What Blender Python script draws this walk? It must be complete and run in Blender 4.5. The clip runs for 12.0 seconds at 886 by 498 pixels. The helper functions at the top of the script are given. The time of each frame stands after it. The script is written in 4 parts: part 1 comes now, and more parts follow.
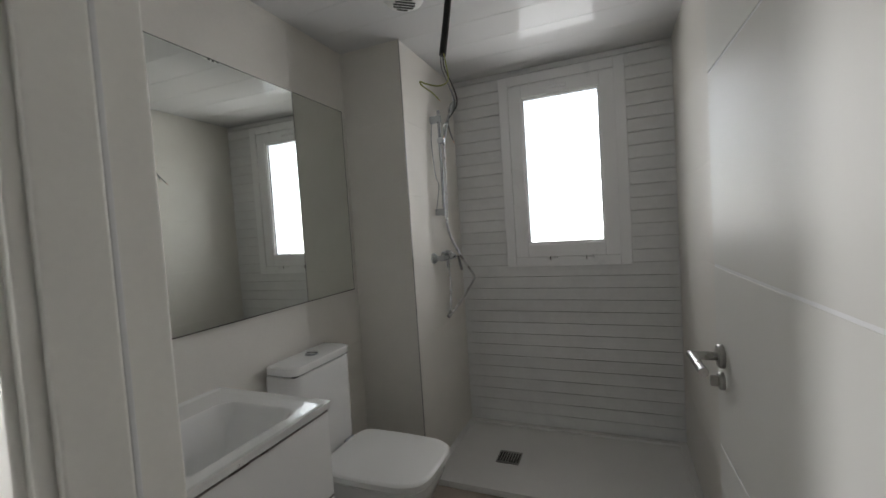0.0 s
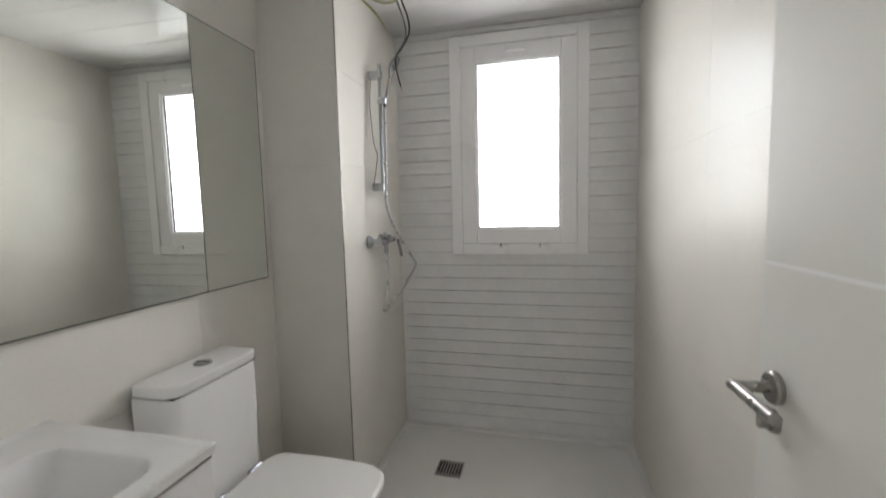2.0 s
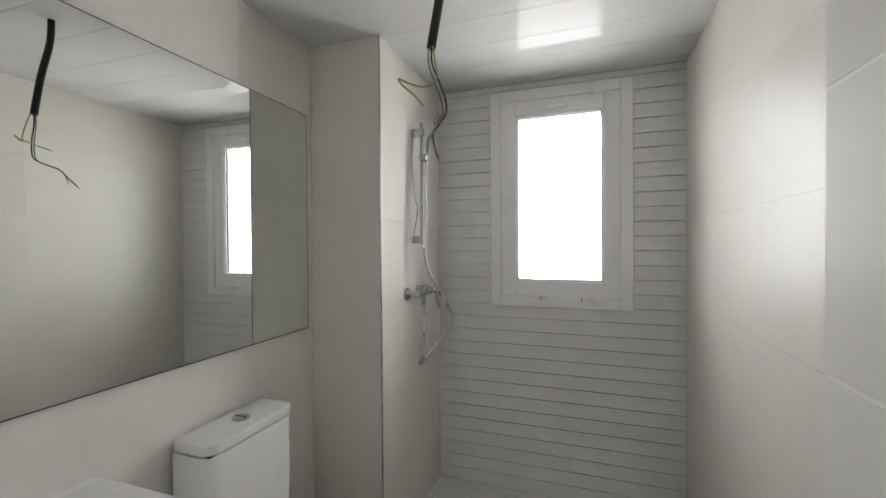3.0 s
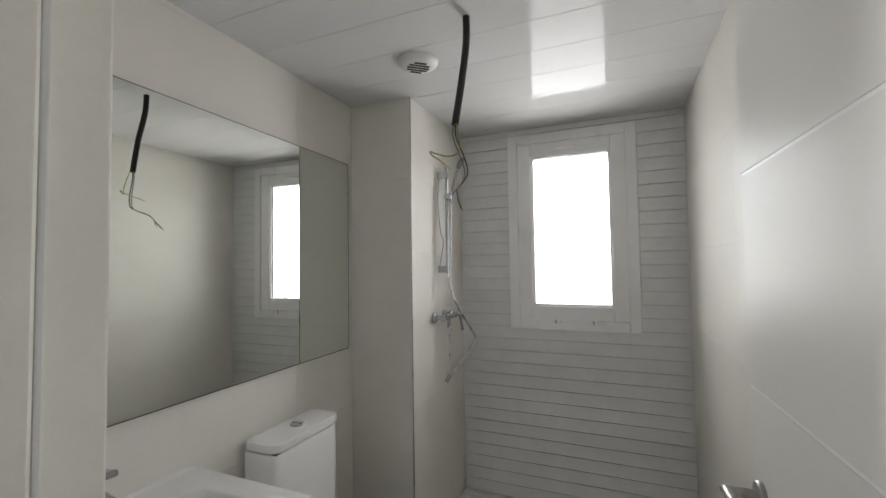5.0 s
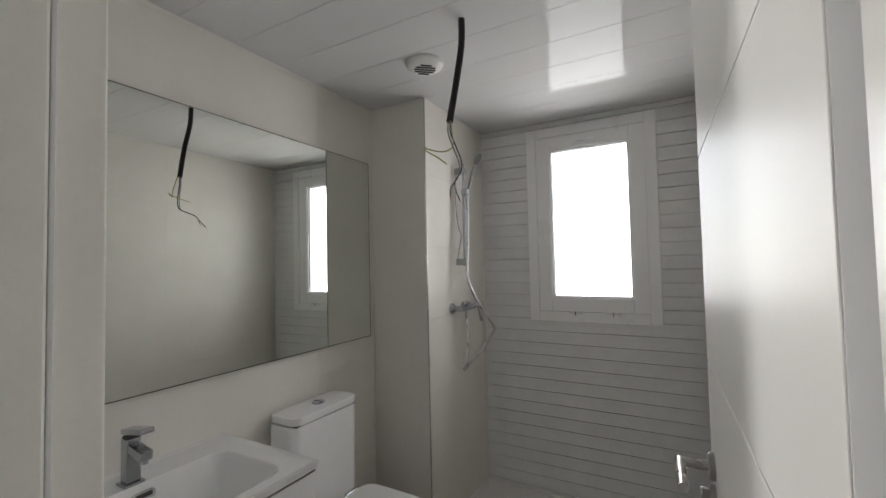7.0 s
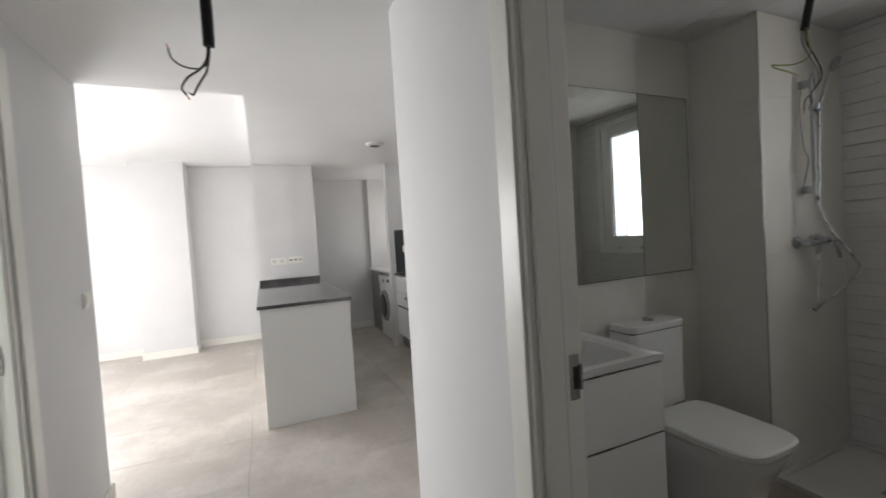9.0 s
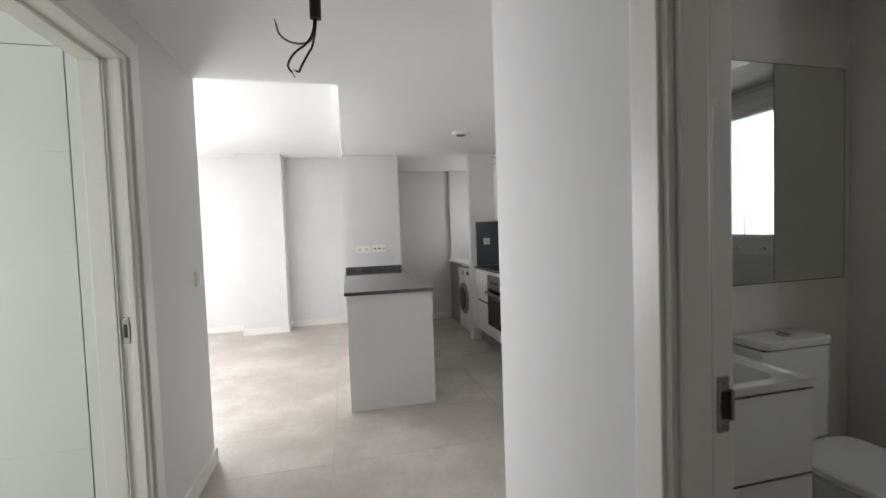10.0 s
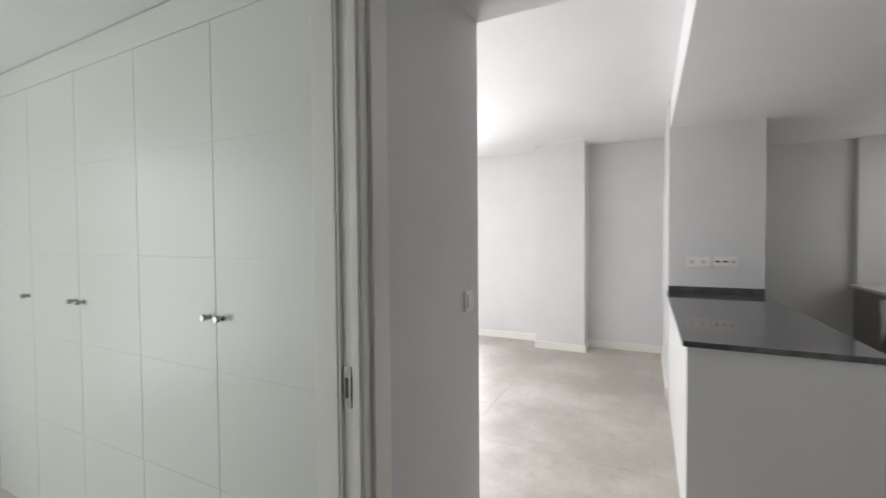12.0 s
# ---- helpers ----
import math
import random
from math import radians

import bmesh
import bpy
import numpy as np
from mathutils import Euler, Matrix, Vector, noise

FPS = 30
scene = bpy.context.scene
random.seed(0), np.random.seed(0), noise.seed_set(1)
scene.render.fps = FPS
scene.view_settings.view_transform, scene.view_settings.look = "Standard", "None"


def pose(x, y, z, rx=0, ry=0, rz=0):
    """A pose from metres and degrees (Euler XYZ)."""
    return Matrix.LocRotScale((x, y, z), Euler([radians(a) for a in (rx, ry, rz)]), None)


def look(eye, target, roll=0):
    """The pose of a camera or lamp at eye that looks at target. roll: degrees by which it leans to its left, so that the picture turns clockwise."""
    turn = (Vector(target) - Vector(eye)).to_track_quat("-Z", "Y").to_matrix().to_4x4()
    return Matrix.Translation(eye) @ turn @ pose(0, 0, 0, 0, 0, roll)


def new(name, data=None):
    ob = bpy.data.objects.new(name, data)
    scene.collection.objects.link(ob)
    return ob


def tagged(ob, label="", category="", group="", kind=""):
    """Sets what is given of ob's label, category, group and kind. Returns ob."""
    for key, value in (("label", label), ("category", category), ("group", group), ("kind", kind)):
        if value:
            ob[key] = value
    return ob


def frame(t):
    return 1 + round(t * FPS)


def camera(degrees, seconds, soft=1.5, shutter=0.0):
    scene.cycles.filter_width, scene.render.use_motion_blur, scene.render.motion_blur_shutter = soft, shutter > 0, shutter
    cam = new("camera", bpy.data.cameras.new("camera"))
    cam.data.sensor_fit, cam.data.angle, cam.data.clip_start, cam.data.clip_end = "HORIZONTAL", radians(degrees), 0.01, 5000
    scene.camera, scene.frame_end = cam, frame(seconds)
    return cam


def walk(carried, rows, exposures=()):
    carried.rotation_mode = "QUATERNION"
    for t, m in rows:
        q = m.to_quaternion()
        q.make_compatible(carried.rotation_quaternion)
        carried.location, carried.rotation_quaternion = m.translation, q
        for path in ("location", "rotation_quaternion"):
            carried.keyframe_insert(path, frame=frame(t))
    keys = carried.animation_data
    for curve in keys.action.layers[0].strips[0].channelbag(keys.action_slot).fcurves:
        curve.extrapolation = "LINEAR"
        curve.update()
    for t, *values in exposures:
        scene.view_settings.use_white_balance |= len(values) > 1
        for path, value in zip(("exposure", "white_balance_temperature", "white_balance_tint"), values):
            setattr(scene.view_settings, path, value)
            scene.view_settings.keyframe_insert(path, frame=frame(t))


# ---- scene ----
cam = camera(93.9, 12.0, shutter=0.2)
PATH = [
    (0, (0.349, 0.269, 1.385), (-0.421, 2.113, 1.294), -3.7),
    (0.5, (0.264, 0.382, 1.347), (-0.279, 2.282, 1.035), -3.1),
    (1, (0.211, 0.516, 1.245), (-0.212, 2.366, 0.614), -4.1),
    (1.5, (0.194, 0.554, 1.206), (-0.189, 2.404, 0.549), -2.6),
    (2, (0.191, 0.589, 1.361), (-0.275, 2.526, 1.182), -1.4),
    (2.5, (0.206, 0.609, 1.452), (-0.317, 2.539, 1.446), -1.7),
    (3, (0.217, 0.603, 1.468), (-0.447, 2.489, 1.447), -0.4),
    (3.2, (0.214, 0.593, 1.468), (-0.486, 2.466, 1.447), -0.8),
    (5, (0.308, 0.351, 1.519), (-0.459, 2.196, 1.597), -0.8),
    (5.5, (0.362, 0.311, 1.51), (-0.39, 2.162, 1.599), -1.1),
    (6, (0.42, 0.333, 1.511), (-0.35, 2.177, 1.566), -2.3),
    (6.5, (0.457, 0.335, 1.492), (-0.556, 2.059, 1.513), -1.9),
    (6.7, (0.481, 0.344, 1.492), (-0.464, 2.105, 1.561), -1.4),
    (8.3, (0.537, 0.218, 1.366), (-0.916, 1.591, 1.311), -1.9),
    (8.5, (0.559, 0.135, 1.367), (-1.001, 1.385, 1.298), -2.4),
    (9, (0.616, -0.079, 1.376), (-1.217, 0.717, 1.31), -3.6),
    (9.5, (0.636, -0.16, 1.373), (-1.284, 0.393, 1.287), -3.0),
    (10, (0.482, -0.114, 1.37), (-1.465, 0.337, 1.288), -2.0),
    (10.5, (0.252, -0.076, 1.391), (-1.741, 0.096, 1.363), -2.0),
    (11, (-0.061, -0.156, 1.38), (-2.061, -0.176, 1.366), -2.1),
    (11.5, (-0.312, -0.235, 1.377), (-2.285, -0.557, 1.341), -1.8),
    (12, (-0.583, -0.294, 1.405), (-2.374, -1.183, 1.354), -0.5),
]
EXPOSURES = [(0.0, 0.78, 6500, 10), (0.5, 1.2, 6560, 10.5), (1.0, 1.5, 6560, 10.5), (1.5, 1.8, 6560, 10.5), (2.5, 1.58, 6560, 10.5), (3.2, 1.53, 6560, 10.5), (5.0, 1.4, 6560, 10.5), (6.7, 1.15, 6560, 10.5), (8.3, 0.82, 6560, 10.5), (8.7, 0.42, 6560, 10.5), (9.5, 0.08, 6500, 10), (10.2, 0.05, 6440, 10), (11.0, -0.14, 6440, 10), (11.5, -0.25, 6440, 10), (12.0, -0.42, 6440, 10)]
walk(cam, [(t, look(eye, target, roll)) for t, eye, target, roll in PATH], EXPOSURES)

# ---- light ----
world = bpy.data.worlds.new("sky_world")
scene.world = world
world.use_nodes = True
wn = world.node_tree
sky = wn.nodes.new("ShaderNodeTexSky")
sky.sky_type = "NISHITA"
sky.sun_disc = False
sky.sun_elevation = radians(38)
sky.sun_rotation = radians(200)
wn.nodes["Background"].inputs["Strength"].default_value = 0.1
wn.links.new(sky.outputs["Color"], wn.nodes["Background"].inputs["Color"])

sun = new("sun", bpy.data.lights.new("sun", "SUN"))
sun.data.energy, sun.data.angle, sun.data.color = 2.0, radians(0.6), (1.0, 0.95, 0.88)
sun.matrix_world = look((0, 0, 12), (-3, 14, -3))


def window_light(name, eye, target, width, height, watts, colour, spread=math.pi):
    """Daylight that enters through one window opening."""
    ob = new(name, bpy.data.lights.new(name, "AREA"))
    ob.data.shape, ob.data.size, ob.data.size_y = "RECTANGLE", width, height
    ob.data.energy, ob.data.color = watts, colour
    ob.data.spread = spread
    ob.matrix_world = look(eye, target)
    return ob


window_light("daylight_bathroom", (0.057, 3.232, 1.728), (0.057, 0, 1.60), 0.513, 0.985, 2.35, (1.0, 0.925, 0.85), radians(140))
window_light("skylight_bathroom", (0.057, 3.08, 1.728), (0.057, 0, 1.728), 0.513, 0.985, 0.95, (0.77, 0.875, 1.0), radians(130))
window_light("daylight_living_west", (-6.27, -3.66, 1.2), (0, -3.2, 1.2), 2.0, 2.2, 190, (0.985, 0.985, 1.0), radians(128))
window_light("daylight_living_south", (-3.3, -4.97, 1.2), (-3.3, 0, 1.2), 1.6, 2.2, 27, (0.985, 0.985, 1.0))
window_light("daylight_bedroom", (0.45, -4.28, 1.15), (0.2, 0, 1.30), 2.0, 2.1, 47, (0.95, 1.0, 0.985))
window_light("daylight_laundry", (-5.25, 2.2, 1.65), (-5.25, 0, 1.65), 0.8, 0.9, 5.0, (1.0, 0.95, 0.89))


# ---- materials ----
def material(name, colour, rough=0.5, metal=0.0, vary=0.05, grain=60.0, blotch=3.0, bump=0.05, depth=0.002,
             spec=0.5, coat=0.0, random=0.0, stain=None, stain_amount=0.0, wobble=0.06):
    m = bpy.data.materials.new(name)
    m.use_nodes = True
    nt = m.node_tree
    b = nt.nodes["Principled BSDF"]
    b.inputs["Metallic"].default_value = metal
    b.inputs["Specular IOR Level"].default_value = spec
    b.inputs["Coat Weight"].default_value = coat
    b.inputs["Coat Roughness"].default_value = 0.08
    geo = nt.nodes.new("ShaderNodeNewGeometry")

    def noise_node(scale, detail, rough_n=0.55):
        n = nt.nodes.new("ShaderNodeTexNoise")
        n.inputs["Scale"].default_value, n.inputs["Detail"].default_value = scale, detail
        n.inputs["Roughness"].default_value = rough_n
        nt.links.new(geo.outputs["Position"], n.inputs["Vector"])
        return n

    def ramp(src, lo, hi, a, z):
        r = nt.nodes.new("ShaderNodeMapRange")
        r.interpolation_type = "SMOOTHSTEP"
        r.inputs["From Min"].default_value, r.inputs["From Max"].default_value = a, z
        r.inputs["To Min"].default_value, r.inputs["To Max"].default_value = lo, hi
        nt.links.new(src, r.inputs["Value"])
        return r.outputs["Result"]

    fine, wide = noise_node(grain, 4), noise_node(blotch, 5)
    both = nt.nodes.new("ShaderNodeMath")
    both.operation = "MULTIPLY"
    nt.links.new(ramp(fine.outputs["Fac"], 1 - vary * 0.5, 1 + vary * 0.5, 0.3, 0.7), both.inputs[0])
    nt.links.new(ramp(wide.outputs["Fac"], 1 - vary, 1 + vary, 0.3, 0.7), both.inputs[1])
    value = both.outputs[0]
    if random:
        info = nt.nodes.new("ShaderNodeObjectInfo")
        each = nt.nodes.new("ShaderNodeMath")
        each.operation = "MULTIPLY"
        nt.links.new(value, each.inputs[0])
        nt.links.new(ramp(info.outputs["Random"], 1 - random, 1 + random, 0, 1), each.inputs[1])
        value = each.outputs[0]
    base = nt.nodes.new("ShaderNodeMix")
    base.data_type, base.blend_type = "RGBA", "MIX"
    base.inputs["A"].default_value = (*colour, 1)
    base.inputs["B"].default_value = (*(stain or colour), 1)
    if stain:
        blot = noise_node(blotch * 0.7, 8, 0.65)
        nt.links.new(ramp(blot.outputs["Fac"], 0, stain_amount, 0.42, 0.68), base.inputs["Factor"])
    else:
        base.inputs["Factor"].default_value = 0
    tint = nt.nodes.new("ShaderNodeMix")
    tint.data_type, tint.blend_type = "RGBA", "MULTIPLY"
    tint.inputs["Factor"].default_value = 1
    nt.links.new(base.outputs["Result"], tint.inputs["A"])
    nt.links.new(value, tint.inputs["B"])
    nt.links.new(tint.outputs["Result"], b.inputs["Base Color"])
    nt.links.new(ramp(wide.outputs["Fac"], max(rough - wobble, 0), rough + wobble, 0.3, 0.7), b.inputs["Roughness"])
    if bump:
        bm_n = nt.nodes.new("ShaderNodeBump")
        bm_n.inputs["Strength"].default_value, bm_n.inputs["Distance"].default_value = bump, depth
        nt.links.new(fine.outputs["Fac"], bm_n.inputs["Height"])
        nt.links.new(bm_n.outputs["Normal"], b.inputs["Normal"])
    return m


PAINT = material("wall_paint", (0.755, 0.752, 0.752), 0.75, vary=0.02, grain=220, blotch=2.2, bump=0.25, depth=0.001)
CEILING = material("ceiling_paint", (0.87, 0.87, 0.87), 0.85, vary=0.015, grain=260, blotch=1.7, bump=0.15, depth=0.001)
SLAT = material("lacquered_slat", (0.70, 0.70, 0.70), 0.05, spec=0.085, vary=0.004, grain=40, blotch=1.5, bump=0.0, wobble=0.0)
TILE = material("satin_wall_tile", (0.775, 0.75, 0.70), 0.40, vary=0.02, grain=90, blotch=4, bump=0.06, depth=0.001, random=0.004, spec=0.2)
RELIEF = material("relief_wall_tile", (0.79, 0.79, 0.785), 0.42, vary=0.03, grain=35, blotch=6, bump=0.12, depth=0.001, random=0.012)
GROUT = material("pale_grout", (0.66, 0.65, 0.63), 0.9, vary=0.08, grain=150, blotch=8, bump=0.3)
RELIEFGROUT = material("grey_grout", (0.62, 0.61, 0.60), 0.9, vary=0.08, grain=150, blotch=8, bump=0.3)
FLOORTILE = material("cement_floor_tile", (0.47, 0.43, 0.385), 0.42, vary=0.07, grain=28, blotch=1.6, bump=0.06,
                     random=0.03, stain=(0.64, 0.60, 0.55), stain_amount=0.95, wobble=0.1)
BATHFLOOR = material("taupe_floor_tile", (0.345, 0.295, 0.25), 0.45, vary=0.05, grain=70, blotch=2.5, bump=0.08,
                     random=0.02, stain=(0.40, 0.35, 0.30), stain_amount=0.5)
FLOORGROUT = material("floor_grout", (0.42, 0.39, 0.35), 0.9, vary=0.08, grain=150, blotch=8)
LACQUER = material("white_lacquer", (0.79, 0.78, 0.745), 0.40, spec=0.09, vary=0.004, grain=90, blotch=1.2, bump=0.0, depth=0.0006, wobble=0.0)
DOORFRAME = material("door_frame_lacquer", (0.87, 0.855, 0.805), 0.36, vary=0.02, grain=90, blotch=2, bump=0.0, depth=0.0006)
WARDROBE = material("wardrobe_lacquer", (0.74, 0.76, 0.715), 0.31, vary=0.004, grain=90, blotch=1.2, bump=0.0, depth=0.0006, wobble=0.0)
CABINET = material("cabinet_front", (0.82, 0.82, 0.81), 0.28, vary=0.004, grain=80, blotch=1.5, bump=0.0, depth=0.0005, wobble=0.0)
GLOSSFRONT = material("gloss_cabinet_front", (0.84, 0.84, 0.84), 0.10, vary=0.004, grain=60, blotch=1.5, bump=0.0, depth=0.0004, wobble=0.0)
CERAMIC = material("glazed_ceramic", (0.83, 0.83, 0.82), 0.09, vary=0.004, grain=30, blotch=3, bump=0.0, coat=0.4, wobble=0.0)
RESIN = material("matt_resin", (0.80, 0.79, 0.77), 0.5, vary=0.02, grain=120, blotch=3, bump=0.35, depth=0.0015)
PVC = material("white_pvc", (0.90, 0.90, 0.90), 0.32, vary=0.004, grain=60, blotch=3, bump=0.0)
PLASTIC = material("white_plastic", (0.82, 0.82, 0.80), 0.38, vary=0.004, grain=60, blotch=5, bump=0.0)
HOSE = material("silver_hose", (0.55, 0.55, 0.55), 0.30, 0.9, vary=0.05, grain=500, blotch=30, bump=0.0)
IVORY = material("ivory_plastic", (0.90, 0.885, 0.83), 0.4, vary=0.01, grain=60, blotch=5, bump=0.0)
CHROME = material("chrome", (0.46, 0.48, 0.50), 0.12, 1.0, vary=0.03, grain=80, blotch=9, bump=0.0, wobble=0.05)
STEEL = material("brushed_steel", (0.40, 0.385, 0.37), 0.30, 1.0, vary=0.06, grain=260, blotch=12, bump=0.0, depth=0.0005)
APPLIANCE = material("appliance_steel", (0.27, 0.26, 0.255), 0.36, 1.0, vary=0.05, grain=240, blotch=9, bump=0.0, depth=0.0004)
QUARTZ = material("dark_quartz", (0.105, 0.102, 0.104), 0.075, vary=0.25, grain=420, blotch=14, bump=0.0, depth=0.0004, wobble=0.02)
SPLASH = material("dark_splash_panel", (0.085, 0.097, 0.104), 0.26, vary=0.02, grain=320, blotch=2, wobble=0.0, bump=0.0, depth=0.0004)
BLACKGLASS = material("black_glass", (0.008, 0.008, 0.009), 0.06, vary=0.1, grain=30, blotch=5, bump=0.0, wobble=0.02)
# Dark small parts, and the shade inside gaps, slots and holes put into colour.
DARK = material("dark_parts_and_gap_shade", (0.035, 0.033, 0.03), 0.6, vary=0.1, grain=90, blotch=9)
PLINTH = material("grey_plinth", (0.30, 0.295, 0.29), 0.4, vary=0.05, grain=120, blotch=5, metal=0.3)
RUBBER = material("black_conduit", (0.012, 0.012, 0.012), 0.5, vary=0.2, grain=200, blotch=20, bump=0.2, depth=0.001)
GREYPIPE = material("grey_conduit", (0.46, 0.46, 0.46), 0.5, vary=0.1, grain=200, blotch=20, bump=0.2, depth=0.001)
WIREGREY = material("grey_wire", (0.22, 0.23, 0.24), 0.45, vary=0.1, grain=200, blotch=20)
WIREBLACK = material("black_wire", (0.02, 0.02, 0.02), 0.45, vary=0.1, grain=200, blotch=20)
WIREGREEN = material("earth_wire", (0.34, 0.36, 0.10), 0.45, vary=0.1, grain=200, blotch=20)
COPPER = material("bare_copper", (0.65, 0.33, 0.18), 0.35, 1.0, vary=0.1, grain=200, blotch=20)
BLUEFILM = material("blue_film", (0.10, 0.42, 0.72), 0.3, vary=0.1, grain=90, blotch=9)
SEAL = material("white_seal", (0.74, 0.74, 0.73), 0.5, vary=0.02, grain=90, blotch=5)
MIRROR = material("mirror_silver", (0.80, 0.82, 0.785), 0.0, 1.0, vary=0.0, bump=0.0, wobble=0.0)
GLASS = bpy.data.materials.new("window_glass")
GLASS.use_nodes = True
gb = GLASS.node_tree.nodes["Principled BSDF"]
gb.inputs["Base Color"].default_value = (0.95, 0.98, 1.0, 1)
gb.inputs["Transmission Weight"].default_value, gb.inputs["Roughness"].default_value = 1.0, 0.05
gb.inputs["IOR"].default_value = 1.1


# ---- builders ----
def box(bm, x0, x1, y0, y1, z0, z1, m=None):
    vs = [bm.verts.new((x, y, z)) for x in (x0, x1) for y in (y0, y1) for z in (z0, z1)]
    for f in ((0, 1, 3, 2), (4, 6, 7, 5), (0, 4, 5, 1), (2, 3, 7, 6), (0, 2, 6, 4), (1, 5, 7, 3)):
        bm.faces.new([vs[i] for i in f])
    if m is not None:
        bmesh.ops.transform(bm, matrix=m, verts=vs)
    return vs


def tube(bm, points, radius, sides=10, close=True):
    """A round bar along a line of points; radius may be one number or one a point."""
    pts = [Vector(p) for p in points]
    rad = radius if isinstance(radius, (list, tuple)) else [radius] * len(pts)
    rings, side = [], None
    for i, p in enumerate(pts):
        d = (pts[min(i + 1, len(pts) - 1)] - pts[max(i - 1, 0)])
        d = d.normalized() if d.length > 1e-9 else Vector((0, 0, 1))
        if side is None:
            side = d.orthogonal().normalized()
        side = (side - d * side.dot(d)).normalized()
        up = d.cross(side)
        rings.append([bm.verts.new(p + rad[i] * (math.cos(a) * side + math.sin(a) * up))
                      for a in [2 * math.pi * k / sides for k in range(sides)]])
    for a, b in zip(rings, rings[1:]):
        for k in range(sides):
            bm.faces.new((a[k], a[(k + 1) % sides], b[(k + 1) % sides], b[k]))
    if close:
        bm.faces.new(rings[0][::-1])
        bm.faces.new(rings[-1])


def spline(points, steps=10):
    """A smooth line through points."""
    p = [Vector(q) for q in points]
    out = []
    for i in range(len(p) - 1):
        a, b, c, d = p[max(i - 1, 0)], p[i], p[i + 1], p[min(i + 2, len(p) - 1)]
        for s in range(steps):
            t = s / steps
            out.append(0.5 * (2 * b + (c - a) * t + (2 * a - 5 * b + 4 * c - d) * t * t + (3 * b - a - 3 * c + d) * t ** 3))
    out.append(p[-1])
    return out


def spin(bm, centre, axis, profile, sides=24):
    """A turned shape: profile rows are (radius, distance along axis)."""
    c, ax = Vector(centre), Vector(axis).normalized()
    tube(bm, [c + ax * h for r, h in profile], [max(r, 1e-4) for r, h in profile], sides)


def outline(bm, pts, z0, z1, top=1.0):
    """A slab from a plan outline; top narrows or widens its upper edge about the middle."""
    n = len(pts)
    cx, cy = sum(p[0] for p in pts) / n, sum(p[1] for p in pts) / n
    lo = [bm.verts.new((x, y, z0)) for x, y in pts]
    hi = [bm.verts.new((cx + (x - cx) * top, cy + (y - cy) * top, z1)) for x, y in pts]
    bm.faces.new(lo[::-1])
    bm.faces.new(hi)
    for i in range(n):
        bm.faces.new((lo[i], lo[(i + 1) % n], hi[(i + 1) % n], hi[i]))


def rounded(x0, x1, y0, y1, radii, steps=6):
    """The plan outline of a rounded rectangle; radii at (x0y0, x1y0, x1y1, x0y1)."""
    out = []
    for (cx, cy, sx, sy, a0), r in zip(((x0, y0, 1, 1, 180), (x1, y0, -1, 1, 270), (x1, y1, -1, -1, 0), (x0, y1, 1, -1, 90)), radii):
        for s in range(steps + 1):
            a = radians(a0 + 90 * s / steps)
            out.append((cx + sx * r + r * math.cos(a), cy + sy * r + r * math.sin(a)))
    return out


def thing(name, x, y, z, label, category, group="", m=None):
    ob = new(name)
    ob.empty_display_size = 0.1
    ob.matrix_world = m if m is not None else pose(x, y, z)
    ob["at"] = (x, y, z)
    return tagged(ob, label, category, group)


def finish(bm, name, mat, bevel=0.0, smooth=False, segments=2):
    if bevel:
        sharp = [e for e in bm.edges if len(e.link_faces) == 2 and e.calc_face_angle(0) > 0.6]
        bmesh.ops.bevel(bm, geom=sharp, offset=bevel, segments=segments, profile=0.6, affect="EDGES", clamp_overlap=True)
    bmesh.ops.recalc_face_normals(bm, faces=bm.faces)
    me = bpy.data.meshes.new(name)
    bm.to_mesh(me)
    bm.free()
    me.materials.append(mat)
    if smooth:
        me.polygons.foreach_set("use_smooth", [True] * len(me.polygons))
        me.set_sharp_from_angle(angle=radians(35))
    return me


def part(name, bm, mat, parent, label="", bevel=0.0, smooth=False, segments=2):
    """One mesh under a thing or under a part, built in the thing's own frame of reference."""
    root = parent
    while root.parent:
        root = root.parent
    off = -Vector(root["at"]) if "at" in root else Vector((0, 0, 0))
    bmesh.ops.translate(bm, vec=off, verts=bm.verts)
    ob = new(name, finish(bm, name, mat, bevel, smooth, segments))
    ob.parent = parent
    return tagged(ob, label)


def slab(name, boxes, mat, label="", category="", kind="structure", bevel=0.0):
    bm = bmesh.new()
    for b in boxes:
        box(bm, *b)
    ob = new(name, finish(bm, name, mat, bevel))
    return tagged(ob, label, category, kind=kind)


def solo(name, bm, mat, label, category, group="", bevel=0.0, smooth=False):
    return tagged(new(name, finish(bm, name, mat, bevel, smooth)), label, category, group)


def B(*b):
    bm = bmesh.new()
    box(bm, *b)
    return bm


# ---- the structure ----
FLOOR = slab("floor", [(-6.4, 1.8, -5.0, 0.54, -0.16, -0.012), (-6.4, -1.06, 0.54, 2.3, -0.16, -0.012)], FLOORGROUT,
             "cement-look tile floor of hall, kitchen and living room", "floor")
BFLOOR = slab("floor_bathroom", [(-1.06, 0.75, 0.54, 3.1, -0.16, -0.012)], FLOORGROUT, "taupe tiled bathroom floor", "floor")

